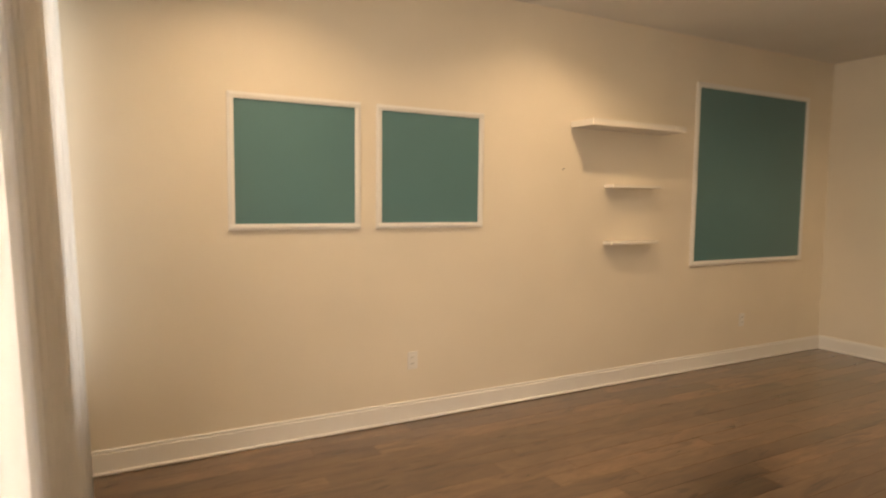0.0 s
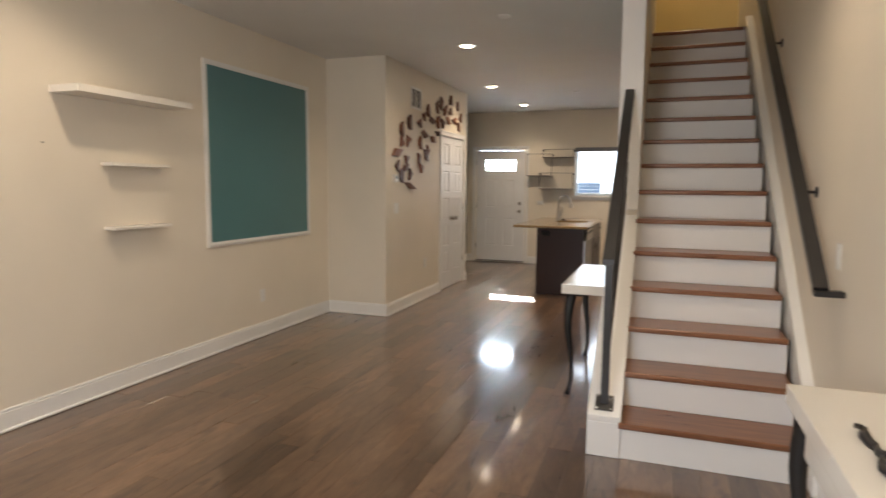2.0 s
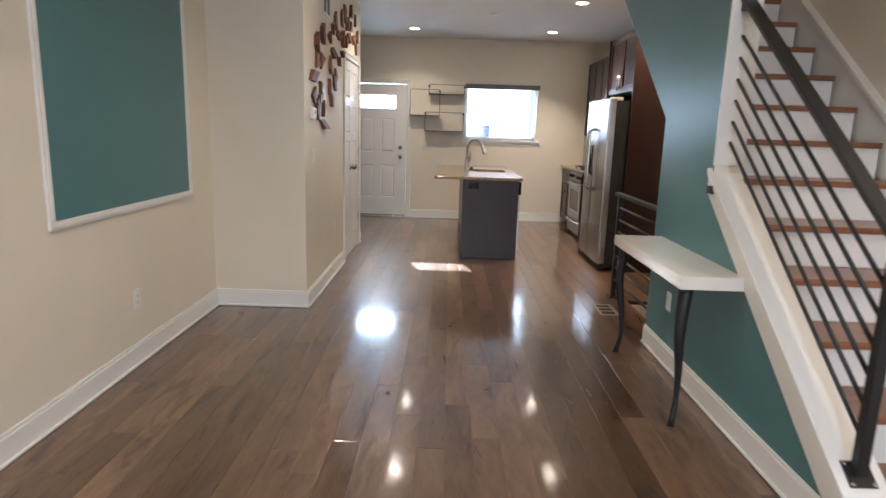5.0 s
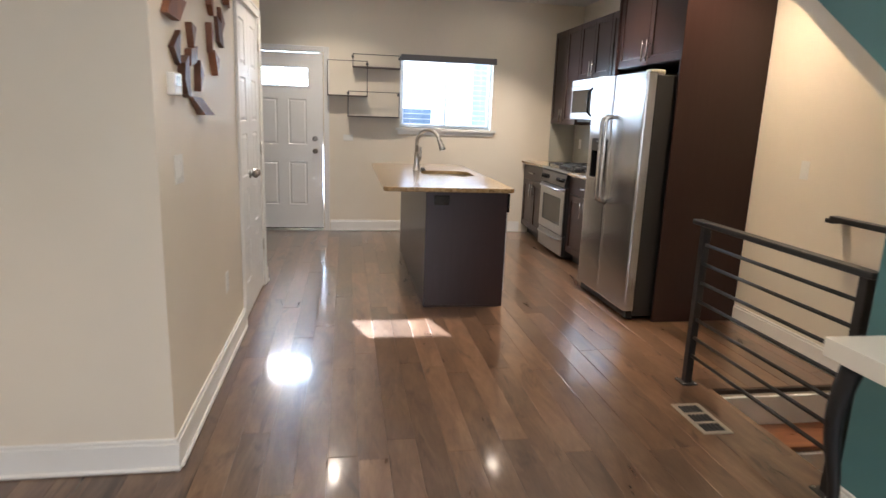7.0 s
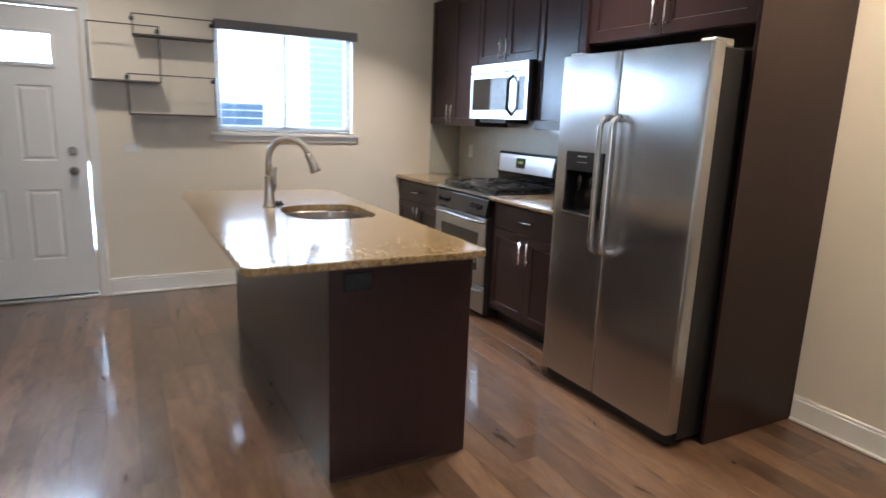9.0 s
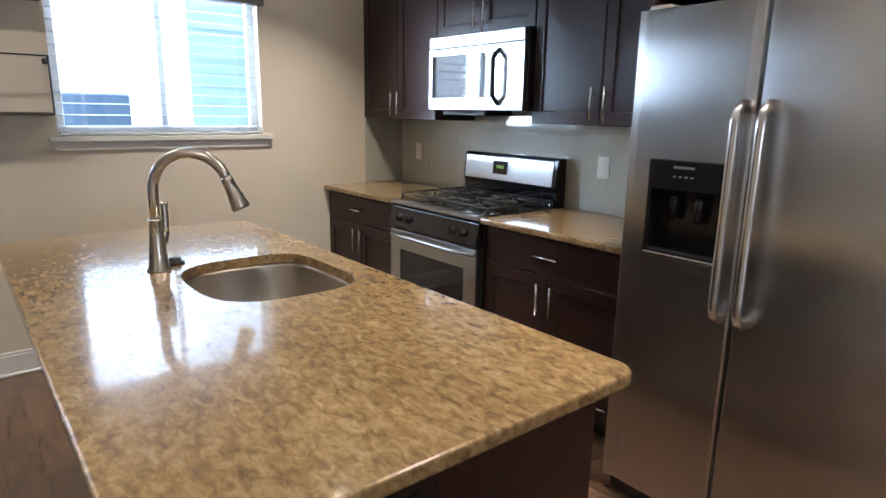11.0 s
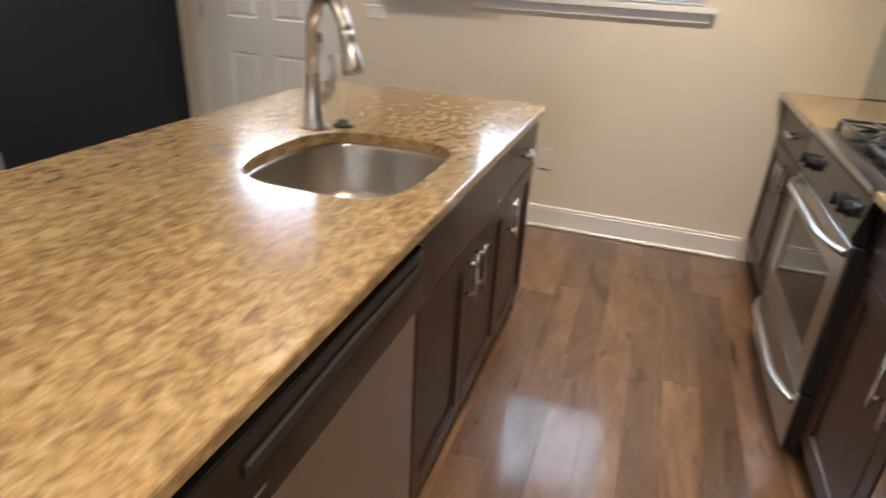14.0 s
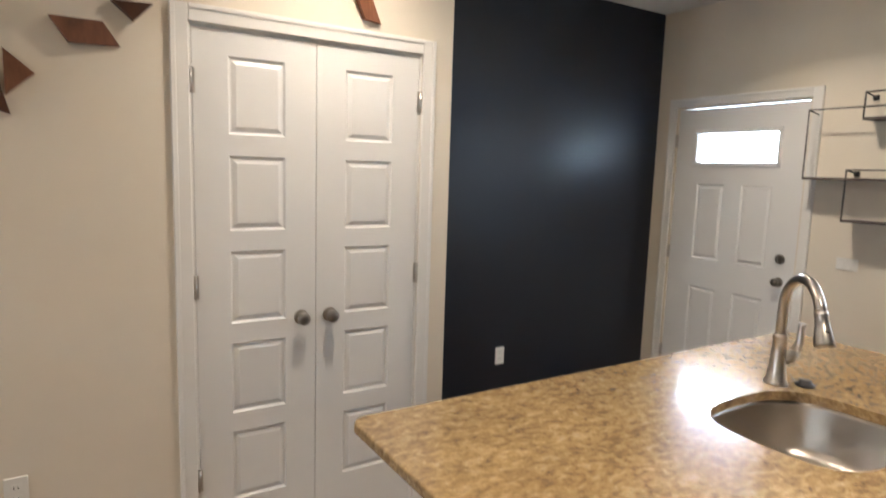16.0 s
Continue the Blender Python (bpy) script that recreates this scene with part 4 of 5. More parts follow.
for x, z, sides in LOW + HIGH:
    a0 = rr.uniform(0, math.tau)
    if sides == 3:
        poly = [(0.074 * math.cos(a0 + t), 0.074 * math.sin(a0 + t)) for t in (0, 2.3, 3.9)]
    elif sides == 4:
        u, v = (math.cos(a0), math.sin(a0)), (math.cos(a0 + 1.0), math.sin(a0 + 1.0))
        poly = [(0.062 * i * u[0] + 0.038 * j * v[0], 0.062 * i * u[1] + 0.038 * j * v[1]) for i, j in ((-1, -1), (1, -1), (1, 1), (-1, 1))]
    else:
        tip = rr.uniform(-0.5, 0.5)
        poly = [(0.085 * math.cos(tip + 1.57), 0.085 * math.sin(tip + 1.57))] + [(0.085 * math.cos(tip + t), 0.085 * math.sin(tip + t)) for t in (2.5, 3.3, 4.1, 4.71)]
    poly = SPECIAL.get((x, z), poly)
    bm = B()
    d0_, tilt = rr.uniform(0.012, 0.026), rr.uniform(-0.22, 0.22)
    prism(bm, [(x + u, z + v) for u, v in poly], frp, 0.0005, d0_)
    for vv in bm.verts:
        if vv.co.y < CY - 0.01:
            vv.co.y -= 0.010 + tilt * (vv.co.x - x) * 0.8
    part("wood_block", bm, ARTW, art)


# ---------- wire wall shelves ----------
def wire_shelf(y0, y1, z0, z1, depth=0.13):
    t = thing("wall_shelf", (EX, (y0 + y1) / 2, z0), "empty wall shelf with a dark wire frame", "shelf", "wire wall shelves")
    bm = B()
    box(bm, EX - depth, EX - 0.001, y0, y1, z0, z0 + 0.014, 0.002)
    part("board", bm, PLANT_DUST, t)
    xf = EX - depth + 0.004
    bm = B()
    for p, q in (((xf, y0, z0), (xf, y0, z1)), ((xf, y1, z0), (xf, y1, z1)), ((xf, y0, z1), (xf, y1, z1)), ((xf, y0, z1), (EX - 0.002, y0, z1 - 0.02)), ((xf, y1, z1), (EX - 0.002, y1, z1 - 0.02))):
        sweep(bm, [p, q], 0.0042, 6)
    part("wire_frame", bm, IRON, t)
    for y in (y0, y1):
        bm = B()
        box(bm, EX - 0.012, EX - 0.0005, y - 0.014, y + 0.014, z1 - 0.034, z1 - 0.006, 0.002)
        part("bracket", bm, IRON, t)


wire_shelf(1.945, 2.395, 1.6, 1.995)
wire_shelf(1.567, 2.11, 1.925, 2.072)
wire_shelf(1.572, 2.163, 1.37, 1.658)


# ---------- kitchen ----------
def ring(bm, fr, outer, inner, n0, n1, slope=0.0, floor_at=None):
    """A rectangular frame in one piece; floor_at closes its opening with a sunk panel."""
    o, U, V, W = fr

    def loop(rect, n, d=0.0):
        a, b, c, e = rect
        return [bm.verts.new(o + U * u + V * v + W * n) for u, v in ((a + d, c + d), (b - d, c + d), (b - d, e - d), (a + d, e - d))]

    loops = [loop(outer, n0), loop(outer, n1 - 0.0015), loop(outer, n1, 0.0015), loop(inner, n1), loop(inner, n0 if floor_at is None else floor_at, slope)]
    for p, q in zip(loops, loops[1:]):
        for i in range(4):
            bm.faces.new((p[i], p[(i + 1) % 4], q[(i + 1) % 4], q[i]))
    if floor_at is None:
        for i in range(4):
            bm.faces.new((loops[-1][i], loops[-1][(i + 1) % 4], loops[0][(i + 1) % 4], loops[0][i]))
    else:
        bm.faces.new(loops[-1]), bm.faces.new(loops[0][::-1])


def shaker(fr, u0, u1, v0, v1, n, parent, rail=0.058, name="door"):
    bm = B()
    ring(bm, fr, (u0, u1, v0, v1), (u0 + rail, u1 - rail, v0 + rail, v1 - rail), n, n + 0.02, 0.005, n + 0.011)
    return part(name, bm, ESPRESSO, parent)


def slab(fr, u0, u1, v0, v1, n, parent, name="drawer_front"):
    bm = B()
    obox(bm, fr, u0, u1, v0, v1, n, n + 0.02, 0.002)
    return part(name, bm, ESPRESSO, parent)


def bar_handle(fr, u, v, n, upright, parent, length=0.15):
    o = fr[0] + fr[1] * u + fr[2] * v + fr[3] * n
    d = fr[2] if upright else fr[1]
    bm = B()
    sweep(bm, [o + fr[3] * 0.03 - d * length / 2, o + fr[3] * 0.03 + d * length / 2], 0.0062, 10)
    for s in (-1, 1):
        sweep(bm, [o + d * s * length * 0.32, o + d * s * length * 0.32 + fr[3] * 0.03], 0.005, 8)
    part("handle", bm, CHROME, parent, "polished steel bar handle")


def base_cabinet(x0, x1, label):
    t = thing("base_cabinet", ((x0 + x1) / 2, -0.35, 0), label, "cabinet", "kitchen base cabinets")
    fr = wall_frame("south", -0.05)
    bm = B()
    box(bm, x0, x1, SY + 0.002, -0.05, 0.1, 0.878)
    part("body", bm, ESPRESSO, t)
    bm = B()
    box(bm, x0, x1, SY + 0.002, -0.12, 0.001, 0.1)
    part("toe_kick", bm, MATTBLACK, t)
    m = (x0 + x1) / 2
    d = slab(fr, x0 + 0.004, x1 - 0.004, 0.70, 0.868, 0, t)
    bar_handle(fr, m, 0.785, 0.02, False, d, 0.14)
    for a, b, h in ((x0 + 0.004, m - 0.0015, m - 0.04), (m + 0.0015, x1 - 0.004, m + 0.04)):
        d = shaker(fr, a, b, 0.112, 0.694, 0, t)
        bar_handle(fr, h, 0.585, 0.02, True, d)


base_cabinet(10.43, EX - 0.003, "dark espresso base cabinet with a drawer and two doors")
base_cabinet(8.795, 9.63, "dark espresso base cabinet beside the refrigerator")


def slab_top(name, x0, x1, y0, y1, z0, z1, label, round_corners=0.0, hole=None):
    bm = B()
    rc = round_corners

    def outline(x0, x1, y0, y1, r, k=6):
        if not r:
            return [(x0, y0), (x1, y0), (x1, y1), (x0, y1)]
        return [(cx + r * math.cos(a0 + math.pi / 2 * i / k), cy + r * math.sin(a0 + math.pi / 2 * i / k)) for cx, cy, a0 in ((x0 + r, y0 + r, math.pi), (x1 - r, y0 + r, 1.5 * math.pi), (x1 - r, y1 - r, 0), (x0 + r, y1 - r, math.pi / 2)) for i in range(k + 1)]

    b = 0.006
    levels = [(z0, b), (z0 + b, 0), (z1 - b, 0), (z1 - b * 0.3, b * 0.3), (z1, b)]
    loops = [[bm.verts.new((x, y, z)) for x, y in outline(x0 + i, x1 - i, y0 + i, y1 - i, max(rc - i, 0.0005) if rc else 0)] for z, i in levels]
    k = len(loops[0])
    for a, c in zip(loops, loops[1:]):
        for i in range(k):
            bm.faces.new((a[i], a[(i + 1) % k], c[(i + 1) % k], c[i]))
    if hole is None:
        bm.faces.new(loops[-1]), bm.faces.new(loops[0][::-1])
    else:
        rings = []
        for z, loop in ((z1, loops[-1]), (z0, loops[0])):
            h = [bm.verts.new((x, y, z)) for x, y in hole]
            es = [bm.edges.get((loop[i], loop[(i + 1) % k])) for i in range(k)] + [bm.edges.new((h[i], h[(i + 1) % len(h)])) for i in range(len(h))]
            bmesh.ops.triangle_fill(bm, edges=es, use_beauty=True)
            rings.append(h)
        for i in range(len(hole)):
            j = (i + 1) % len(hole)
            bm.faces.new((rings[0][i], rings[0][j], rings[1][j], rings[1][i]))
    return solid(name, bm, GRANITE, label, "countertop", "granite countertops")


slab_top("countertop", 10.425, EX - 0.002, SY + 0.012, 0.006, 0.88, 0.91, "speckled gold granite countertop beside the range")
slab_top("countertop", 8.79, 9.638, SY + 0.012, 0.006, 0.88, 0.91, "speckled gold granite countertop beside the refrigerator")


def upper_cabinet(x0, x1, z0, z1, yf, label, doors=2, handle_low=True):
    t = thing("wall_cabinet", ((x0 + x1) / 2, SY, z0), label, "cabinet", "kitchen wall cabinets")
    bm = B()
    box(bm, x0, x1, SY + 0.002, yf - 0.02, z0, z1)
    part("body", bm, ESPRESSO, t)
    fr = wall_frame("south", yf - 0.02)
    w = (x1 - x0) / doors
    for i in range(doors):
        a, b = x0 + i * w + 0.002, x0 + (i + 1) * w - 0.002
        d = shaker(fr, a, b, z0 + 0.003, z1 - 0.003, 0, t)
        h = b - 0.035 if i % 2 == 0 else a + 0.035
        bar_handle(fr, h, z0 + 0.10 if z1 - z0 > 0.5 else z0 + 0.1, 0.02, True, d)


UT = 2.44
upper_cabinet(10.43, EX - 0.003, 1.37, UT, -0.33, "tall dark espresso wall cabinet with two doors")
upper_cabinet(9.64, 10.426, 1.845, UT, -0.33, "short dark espresso wall cabinet above the microwave")
upper_cabinet(8.795, 9.636, 1.37, UT, -0.33, "tall dark espresso wall cabinet with two doors")
upper_cabinet(7.772, 8.775, 1.84, UT, -0.03, "deep dark espresso cabinet above the refrigerator")
for xa in (7.748, 8.776):
    bm = B()
    box(bm, xa, xa + 0.02, SY + 0.002, -0.012, 0.001, UT, 0.0015)
    solid("end_panel", bm, ESPRESSO, "tall dark espresso panel enclosing the refrigerator", "panel", "refrigerator panels")

# backsplash tiles
splash = thing("backsplash", (9.9, SY, 0.91), "glossy pale grey glass subway tile backsplash", "backsplash", kind="structure")
frs = wall_frame("south", SY)
bm = B()
obox(bm, frs, 8.797, EX - 0.001, 0.9, 1.44, 0.0005, 0.006)
part("grout", bm, GROUT, splash)
bm = B()
obox(bm, frs, 0, 0.296, 0, 0.098, 0.006, 0.0085, 0.0008)
tile_mesh = link("tile", bm, TILE)
bm = B()
obox(bm, frs, 0, 0.146, 0, 0.098, 0.006, 0.0085, 0.0008)
half_mesh = link("tile", bm, TILE)
seeds = {0.296: tile_mesh, 0.146: half_mesh}
used = set()
for row in range(5):
    x = 8.80 + (0.0 if row % 2 else 0.15)
    spots = [(8.80, 0.146)] if row % 2 == 0 else []
    while x + 0.296 < EX:
        spots.append((x, 0.296))
        x += 0.3
    if x + 0.146 < EX:
        spots.append((x, 0.146))
    for x, w in spots:
        o = seeds[w] if w not in used else seeds[w].copy()
        if w in used:
            scene.collection.objects.link(o)
        used.add(w)
        o.parent, o.matrix_parent_inverse = splash, Matrix.Translation(-splash.location)
        o.location = (x, 0.0, 0.915 + row * 0.1)
bm = B()
frx = wall_frame("east", EX)
obox(bm, frx, SY + 0.012, -0.335, 0.912, 1.368, 0.0005, 0.006)
part("side_grout", bm, GROUT, splash)
for row in range(4):
    for a, b in (((SY + 0.014, -0.45), (-0.447, -0.337)) if row % 2 else ((SY + 0.014, -0.337),)):
        bm = B()
        obox(bm, frx, a, b, 0.915 + row * 0.1 + 0.0, 1.013 + row * 0.1 if row < 3 else 1.366, 0.006, 0.0085, 0.0008)
        part("tile", bm, TILE, splash)
wallplate("south", SY + 0.0085, 11.02, 1.14)
wallplate("south", SY + 0.0085, 9.405, 1.15, "switch", 0.075)

# ---------- refrigerator ----------
fridge = thing("refrigerator", (8.28, -0.25, 0), "stainless steel side-by-side refrigerator with a black dispenser", "refrigerator")
F0, F1, FS, FT, FF = 7.787, 8.695, 8.277, 1.752, 0.2
bm = B()
box(bm, F0 + 0.006, F1 - 0.006, -0.58, 0.118, 0.03, FT - 0.015, 0.004)
part("body", bm, MATTBLACK, fridge, "black cabinet body")
frf = wall_frame("south", 0.045)


def bowed(bm, a, b, u0, u1, z0, z1):
    """A piece of a slightly bowed door front with rounded upright edges."""
    us = sorted({u0, u1, *[a + (b - a) * k / 12 for k in range(13)], a + 0.004, a + 0.01, b - 0.01, b - 0.004})
    us = [u for u in us if u0 <= u <= u1]
    prof = []
    for u in us:
        e = min(u - a, b - u)
        r = 0.016
        edge = 0 if e >= r else r - math.sqrt(max(0, r * r - (r - e) ** 2))
        prof.append((u, 0.076 - 0.004 * (2 * (u - a) / (b - a) - 1) ** 2 - edge))
    prism(bm, [(u0, 0.0)] + prof + [(u1, 0.0)], (Vector((0, 0.125, 0)), X, Y, Z), z0, z1)


DD = (8.325, 8.6, 0.958, 1.282)
for a, b in ((FS + 0.003, F1), (F0, FS - 0.003)):
    bm = B()
    if a > FS:
        bowed(bm, a, b, a, b, 0.075, DD[2])
        bowed(bm, a, b, a, DD[0], DD[2], DD[3])
        bowed(bm, a, b, DD[1], b, DD[2], DD[3])
        bowed(bm, a, b, a, b, DD[3], FT)
    else:
        bowed(bm, a, b, a, b, 0.075, FT)
    door = part("door", bm, STEEL, fridge, "brushed stainless steel door")
    hx = FS + 0.028 if a > FS else FS - 0.045
    bm = B()
    pts = []
    for i in range(25):
        s = i / 24
        lift = 0.05 * min(1, math.sin(math.pi * s) * 6)
        pts.append((hx, FF + 0.0 + 0.035 + lift * 0.55 - 0.025 * (1 if i in (0, 24) else 0), 0.80 + 0.66 * s))
    sweep(bm, pts, 0.0145, 12)
    for z in (0.815, 1.445):
        sweep(bm, [(hx, FF - 0.012, z), (hx, FF + 0.04, z)], 0.012, 10)
    part("handle", bm, CHROME, door, "curved polished steel handle")
    if a > FS:
        frd = wall_frame("south", FF - 0.07)
        bm = B()
        ring(bm, frd, (DD[0] + 0.001, DD[1] - 0.001, DD[2] + 0.001, DD[3] - 0.001), (DD[0] + 0.016, DD[1] - 0.016, DD[2] + 0.022, DD[3] - 0.095), 0.0, 0.078, 0.008, 0.012)
        panel = part("dispenser", bm, GLOSSBLACK, door, "gloss black ice and water dispenser")
        for cx in (8.43, 8.52):
            bm = B()
            sweep(bm, [(cx, FF - 0.045, 1.19), (cx, FF - 0.035, 1.13), (cx, FF - 0.03, 1.08)], [0.022, 0.02, 0.01], 10)
            part("paddle", bm, GLOSSBLACK, panel)
        bm = B()
        obox(bm, frd, DD[0] + 0.01, DD[1] - 0.01, DD[2] + 0.004, DD[2] + 0.016, 0.078, 0.09, 0.003)
        part("drip_tray", bm, CHROME, panel, "silver drip tray lip")
        bm = B()
        obox(bm, frd, 8.44, 8.51, 1.256, 1.263, 0.078, 0.0786)
        for i in range(4):
            obox(bm, frd, 8.44 + i * 0.02, 8.45 + i * 0.02, 1.228, 1.232, 0.078, 0.0786)
        part("lettering", bm, STEELH, panel, "small pale marks on the panel")
bm = B()
box(bm, F0 + 0.02, F1 - 0.02, 0.119, 0.165, 0.012, 0.07, 0.004)
part("grille", bm, MATTBLACK, fridge)
for cx in (F0 + 0.05, F1 - 0.06):
    bm = B()
    box(bm, cx - 0.04, cx + 0.04, 0.06, 0.17, FT - 0.014, FT + 0.018, 0.006)
    part("hinge_cover", bm, NICKEL, fridge)
    bm = B()
    lathe(bm, (cx, 0.12, 0.0005), (0, 0, 1), [(0, 0.022), (0.02, 0.022), (0.03, 0.01)], 12)
    part("foot", bm, MATTBLACK, fridge)

# ---------- range ----------
R0, R1 = 9.647, 10.418
rng = thing("gas_range", (10.03, -0.3, 0), "stainless steel gas range with black cast grates", "range")
bm = B()
box(bm, R0, R1, -0.64, -0.03, 0.03, 0.905, 0.003)
part("body", bm, MATTBLACK, rng, "black enamelled body")
frr = wall_frame("south", -0.03)
bm = B()
prism(bm, [(-0.03, 0.75), (0.012, 0.75), (0.02, 0.765), (0.002, 0.875), (-0.02, 0.895), (-0.03, 0.895)], (Vector((0, 0, 0)), Y, Z, X), R0 + 0.002, R1 - 0.002, 0.002)
part("control_panel", bm, GLOSSBLACK, rng)
bm = B()
box(bm, R0, R1, -0.05, 0.012, 0.893, 0.912, 0.006, 2)
part("front_trim", bm, STEELH, rng)
for kx in (9.76, 9.835, 10.235, 10.31):
    bm = B()
    ax = Vector((0, 0.98, 0.16)).normalized()
    o = Vector((kx, 0.008, 0.815))
    lathe(bm, o, ax, [(0, 0.026), (0.006, 0.026), (0.008, 0.021), (0.03, 0.019), (0.033, 0.015)], 18)
    obox(bm, (o + ax * 0.03, X, ax.cross(X), ax), -0.005, 0.005, -0.02, 0.02, -0.004, 0.008, 0.002)
    part("knob", bm, GLOSSBLACK, rng, "black control knob")
bm = B()
obox(bm, frr, R0 + 0.004, R1 - 0.004, 0.255, 0.742, 0.0, 0.033, 0.002)
odoor = part("oven_door", bm, MATTBLACK, rng, "black door with a stainless front")
bm = B()
ring(bm, frr, (R0 + 0.005, R1 - 0.005, 0.256, 0.741), (R0 + 0.1, R1 - 0.1, 0.345, 0.63), 0.033, 0.042)
part("front_panel", bm, STEELH, odoor, "brushed stainless front")
bm = B()
obox(bm, frr, R0 + 0.1, R1 - 0.1, 0.345, 0.63, 0.0335, 0.037)
part("window", bm, OVENGLASS, odoor, "dark oven window")


def arc_handle(z, x0, x1, y, parent):
    bm = B()
    pts = [(x0 + (x1 - x0) * s, y + 0.045 * min(1.0, 5 * min(s, 1 - s)) ** 0.6, z + 0.006 * math.sin(math.pi * s)) for s in (i / 20 for i in range(21))]
    sweep(bm, pts, 0.0145, 10, 0.8)
    part("handle", bm, STEELH, parent, "long stainless handle")


arc_handle(0.715, R0 + 0.02, R1 - 0.02, 0.012, odoor)
bm = B()
obox(bm, frr, R0 + 0.004, R1 - 0.004, 0.04, 0.247, 0.0, 0.028, 0.002)
drawer = part("drawer", bm, MATTBLACK, rng, "black drawer with a stainless front")
bm = B()
obox(bm, frr, R0 + 0.005, R1 - 0.005, 0.041, 0.246, 0.0285, 0.036, 0.003)
part("front_panel", bm, STEELH, drawer, "brushed stainless front")
arc_handle(0.205, R0 + 0.03, R1 - 0.03, 0.006, drawer)
bm = B()
box(bm, R0 + 0.01, R1 - 0.01, -0.57, -0.052, 0.906, 0.914, 0.002)
part("cooktop", bm, GLOSSBLACK, rng, "black enamel cooktop")
for gx in (9.84, 10.225):
    for gy in (-0.17, -0.43):
        bm = B()
        lathe(bm, (gx, gy, 0.914), (0, 0, 1), [(0, 0.05), (0.006, 0.05), (0.01, 0.034), (0.018, 0.034), (0.02, 0.03), (0.026, 0.028)], 20)
        part("burner", bm, MATTBLACK, rng)
    bm = B()
    g0, g1, h0, h1 = gx - 0.175, gx + 0.175, -0.555, -0.065
    zt = 0.948
    for a, b in (((g0, h0), (g1, h0)), ((g0, h1), (g1, h1)), ((g0, h0), (g0, h1)), ((g1, h0), (g1, h1)), ((g0, -0.31), (g1, -0.31))):
        sweep(bm, [(a[0], a[1], zt), (b[0], b[1], zt)], 0.0065, 6)
    for gy in (-0.17, -0.43):
        for dx, dy in ((1, 0), (-1, 0), (0, 1), (0, -1), (0.7, 0.7), (-0.7, 0.7), (0.7, -0.7), (-0.7, -0.7)):
            r1 = 0.17 if dy == 0 else (0.12 if dx == 0 else 0.16)
            sweep(bm, [(gx + dx * 0.035, gy + dy * 0.035, zt + 0.004), (gx + dx * r1, gy + dy * r1 * 0.75, zt)], 0.0055, 6)
    for a in (g0, g1):
        for c in (h0, h1, -0.31):
            sweep(bm, [(a, c, 0.914), (a, c, zt)], 0.008, 6)
    part("grate", bm, MATTBLACK, rng, "black cast iron grate")
bm = B()
prism(bm, [(-0.645, 0.9), (-0.575, 0.9), (-0.57, 1.0), (-0.56, 1.02), (-0.575, 1.172), (-0.59, 1.182), (-0.645, 1.182)], (Vector((0, 0, 0)), Y, Z, X), R0, R1, 0.003)
back = part("backguard", bm, GLOSSBLACK, rng)
bm = B()
prism(bm, [(-0.566, 1.022), (-0.559, 1.022), (-0.572, 1.162), (-0.579, 1.162)], (Vector((0, 0, 0)), Y, Z, X), R0 + 0.03, R1 - 0.012, 0.002)
part("fascia", bm, STEELH, back, "stainless fascia")
bx = 10.09
bm = B()
prism(bm, [(-0.562, 1.06), (-0.5595, 1.06), (-0.567, 1.138), (-0.57, 1.138)], (Vector((0, 0, 0)), Y, Z, X), bx - 0.06, bx + 0.06)
clock = part("clock_panel", bm, GLOSSBLACK, back)
bm = B()
for i in range(3):
    for seg in ((0, 0.012, 0, 0.003), (0, 0.003, 0, 0.02), (0.009, 0.012, 0, 0.02), (0, 0.012, 0.009, 0.012)):
        u = bx - 0.03 + i * 0.022
        box(bm, u + seg[0], u + seg[1], -0.5622, -0.5608, 1.095 + seg[2], 1.095 + seg[3])
part("digits", bm, DISPLAY, clock, "green clock digits")

# ---------- microwave ----------
mw = thing("microwave", (10.03, -0.45, 1.43), "stainless steel microwave mounted above the range", "microwave")
W0, W1 = 9.645, 10.42
bm = B()
box(bm, W0, W1, SY + 0.002, -0.30, 1.432, 1.842, 0.003)
part("body", bm, MATTBLACK, mw, "black case")
frm = wall_frame("south", -0.30)
bm = B()
obox(bm, frm, W0 + 0.003, W1 - 0.003, 1.775, 1.84, 0.0, 0.032, 0.004)
part("vent_panel", bm, STEELH, mw)
bm = B()
obox(bm, frm, W0 + 0.003, W1 - 0.003, 1.436, 1.77, 0.0, 0.018)
pierced(bm, frm, W0 + 0.003, W1 - 0.003, 1.436, 1.77, 0.018, 0.032, [(9.86, 10.39, 1.50, 1.735)])
md = part("door", bm, STEELH, mw)
bm = B()
obox(bm, frm, 9.86, 10.39, 1.50, 1.735, 0.018, 0.027)
part("window", bm, OVENGLASS, md, "dark mirrored window")
bm = B()
obox(bm, frm, 9.675, 9.765, 1.50, 1.735, 0.032, 0.0335)
part("control_panel", bm, GLOSSBLACK, md)
bm = B()
pts = [(9.825, -0.268 + 0.045 * min(1.0, 6 * min(s, 1 - s)), 1.465 + 0.28 * s) for s in (i / 18 for i in range(19))]
sweep(bm, pts, 0.0125, 10)
part("handle", bm, GLOSSBLACK, md, "dark bowed handle")
bm = B()
box(bm, 9.99, 10.36, -0.55, -0.33, 1.405, 1.432, 0.004)
part("lamp_hood", bm, MATTBLACK, mw)

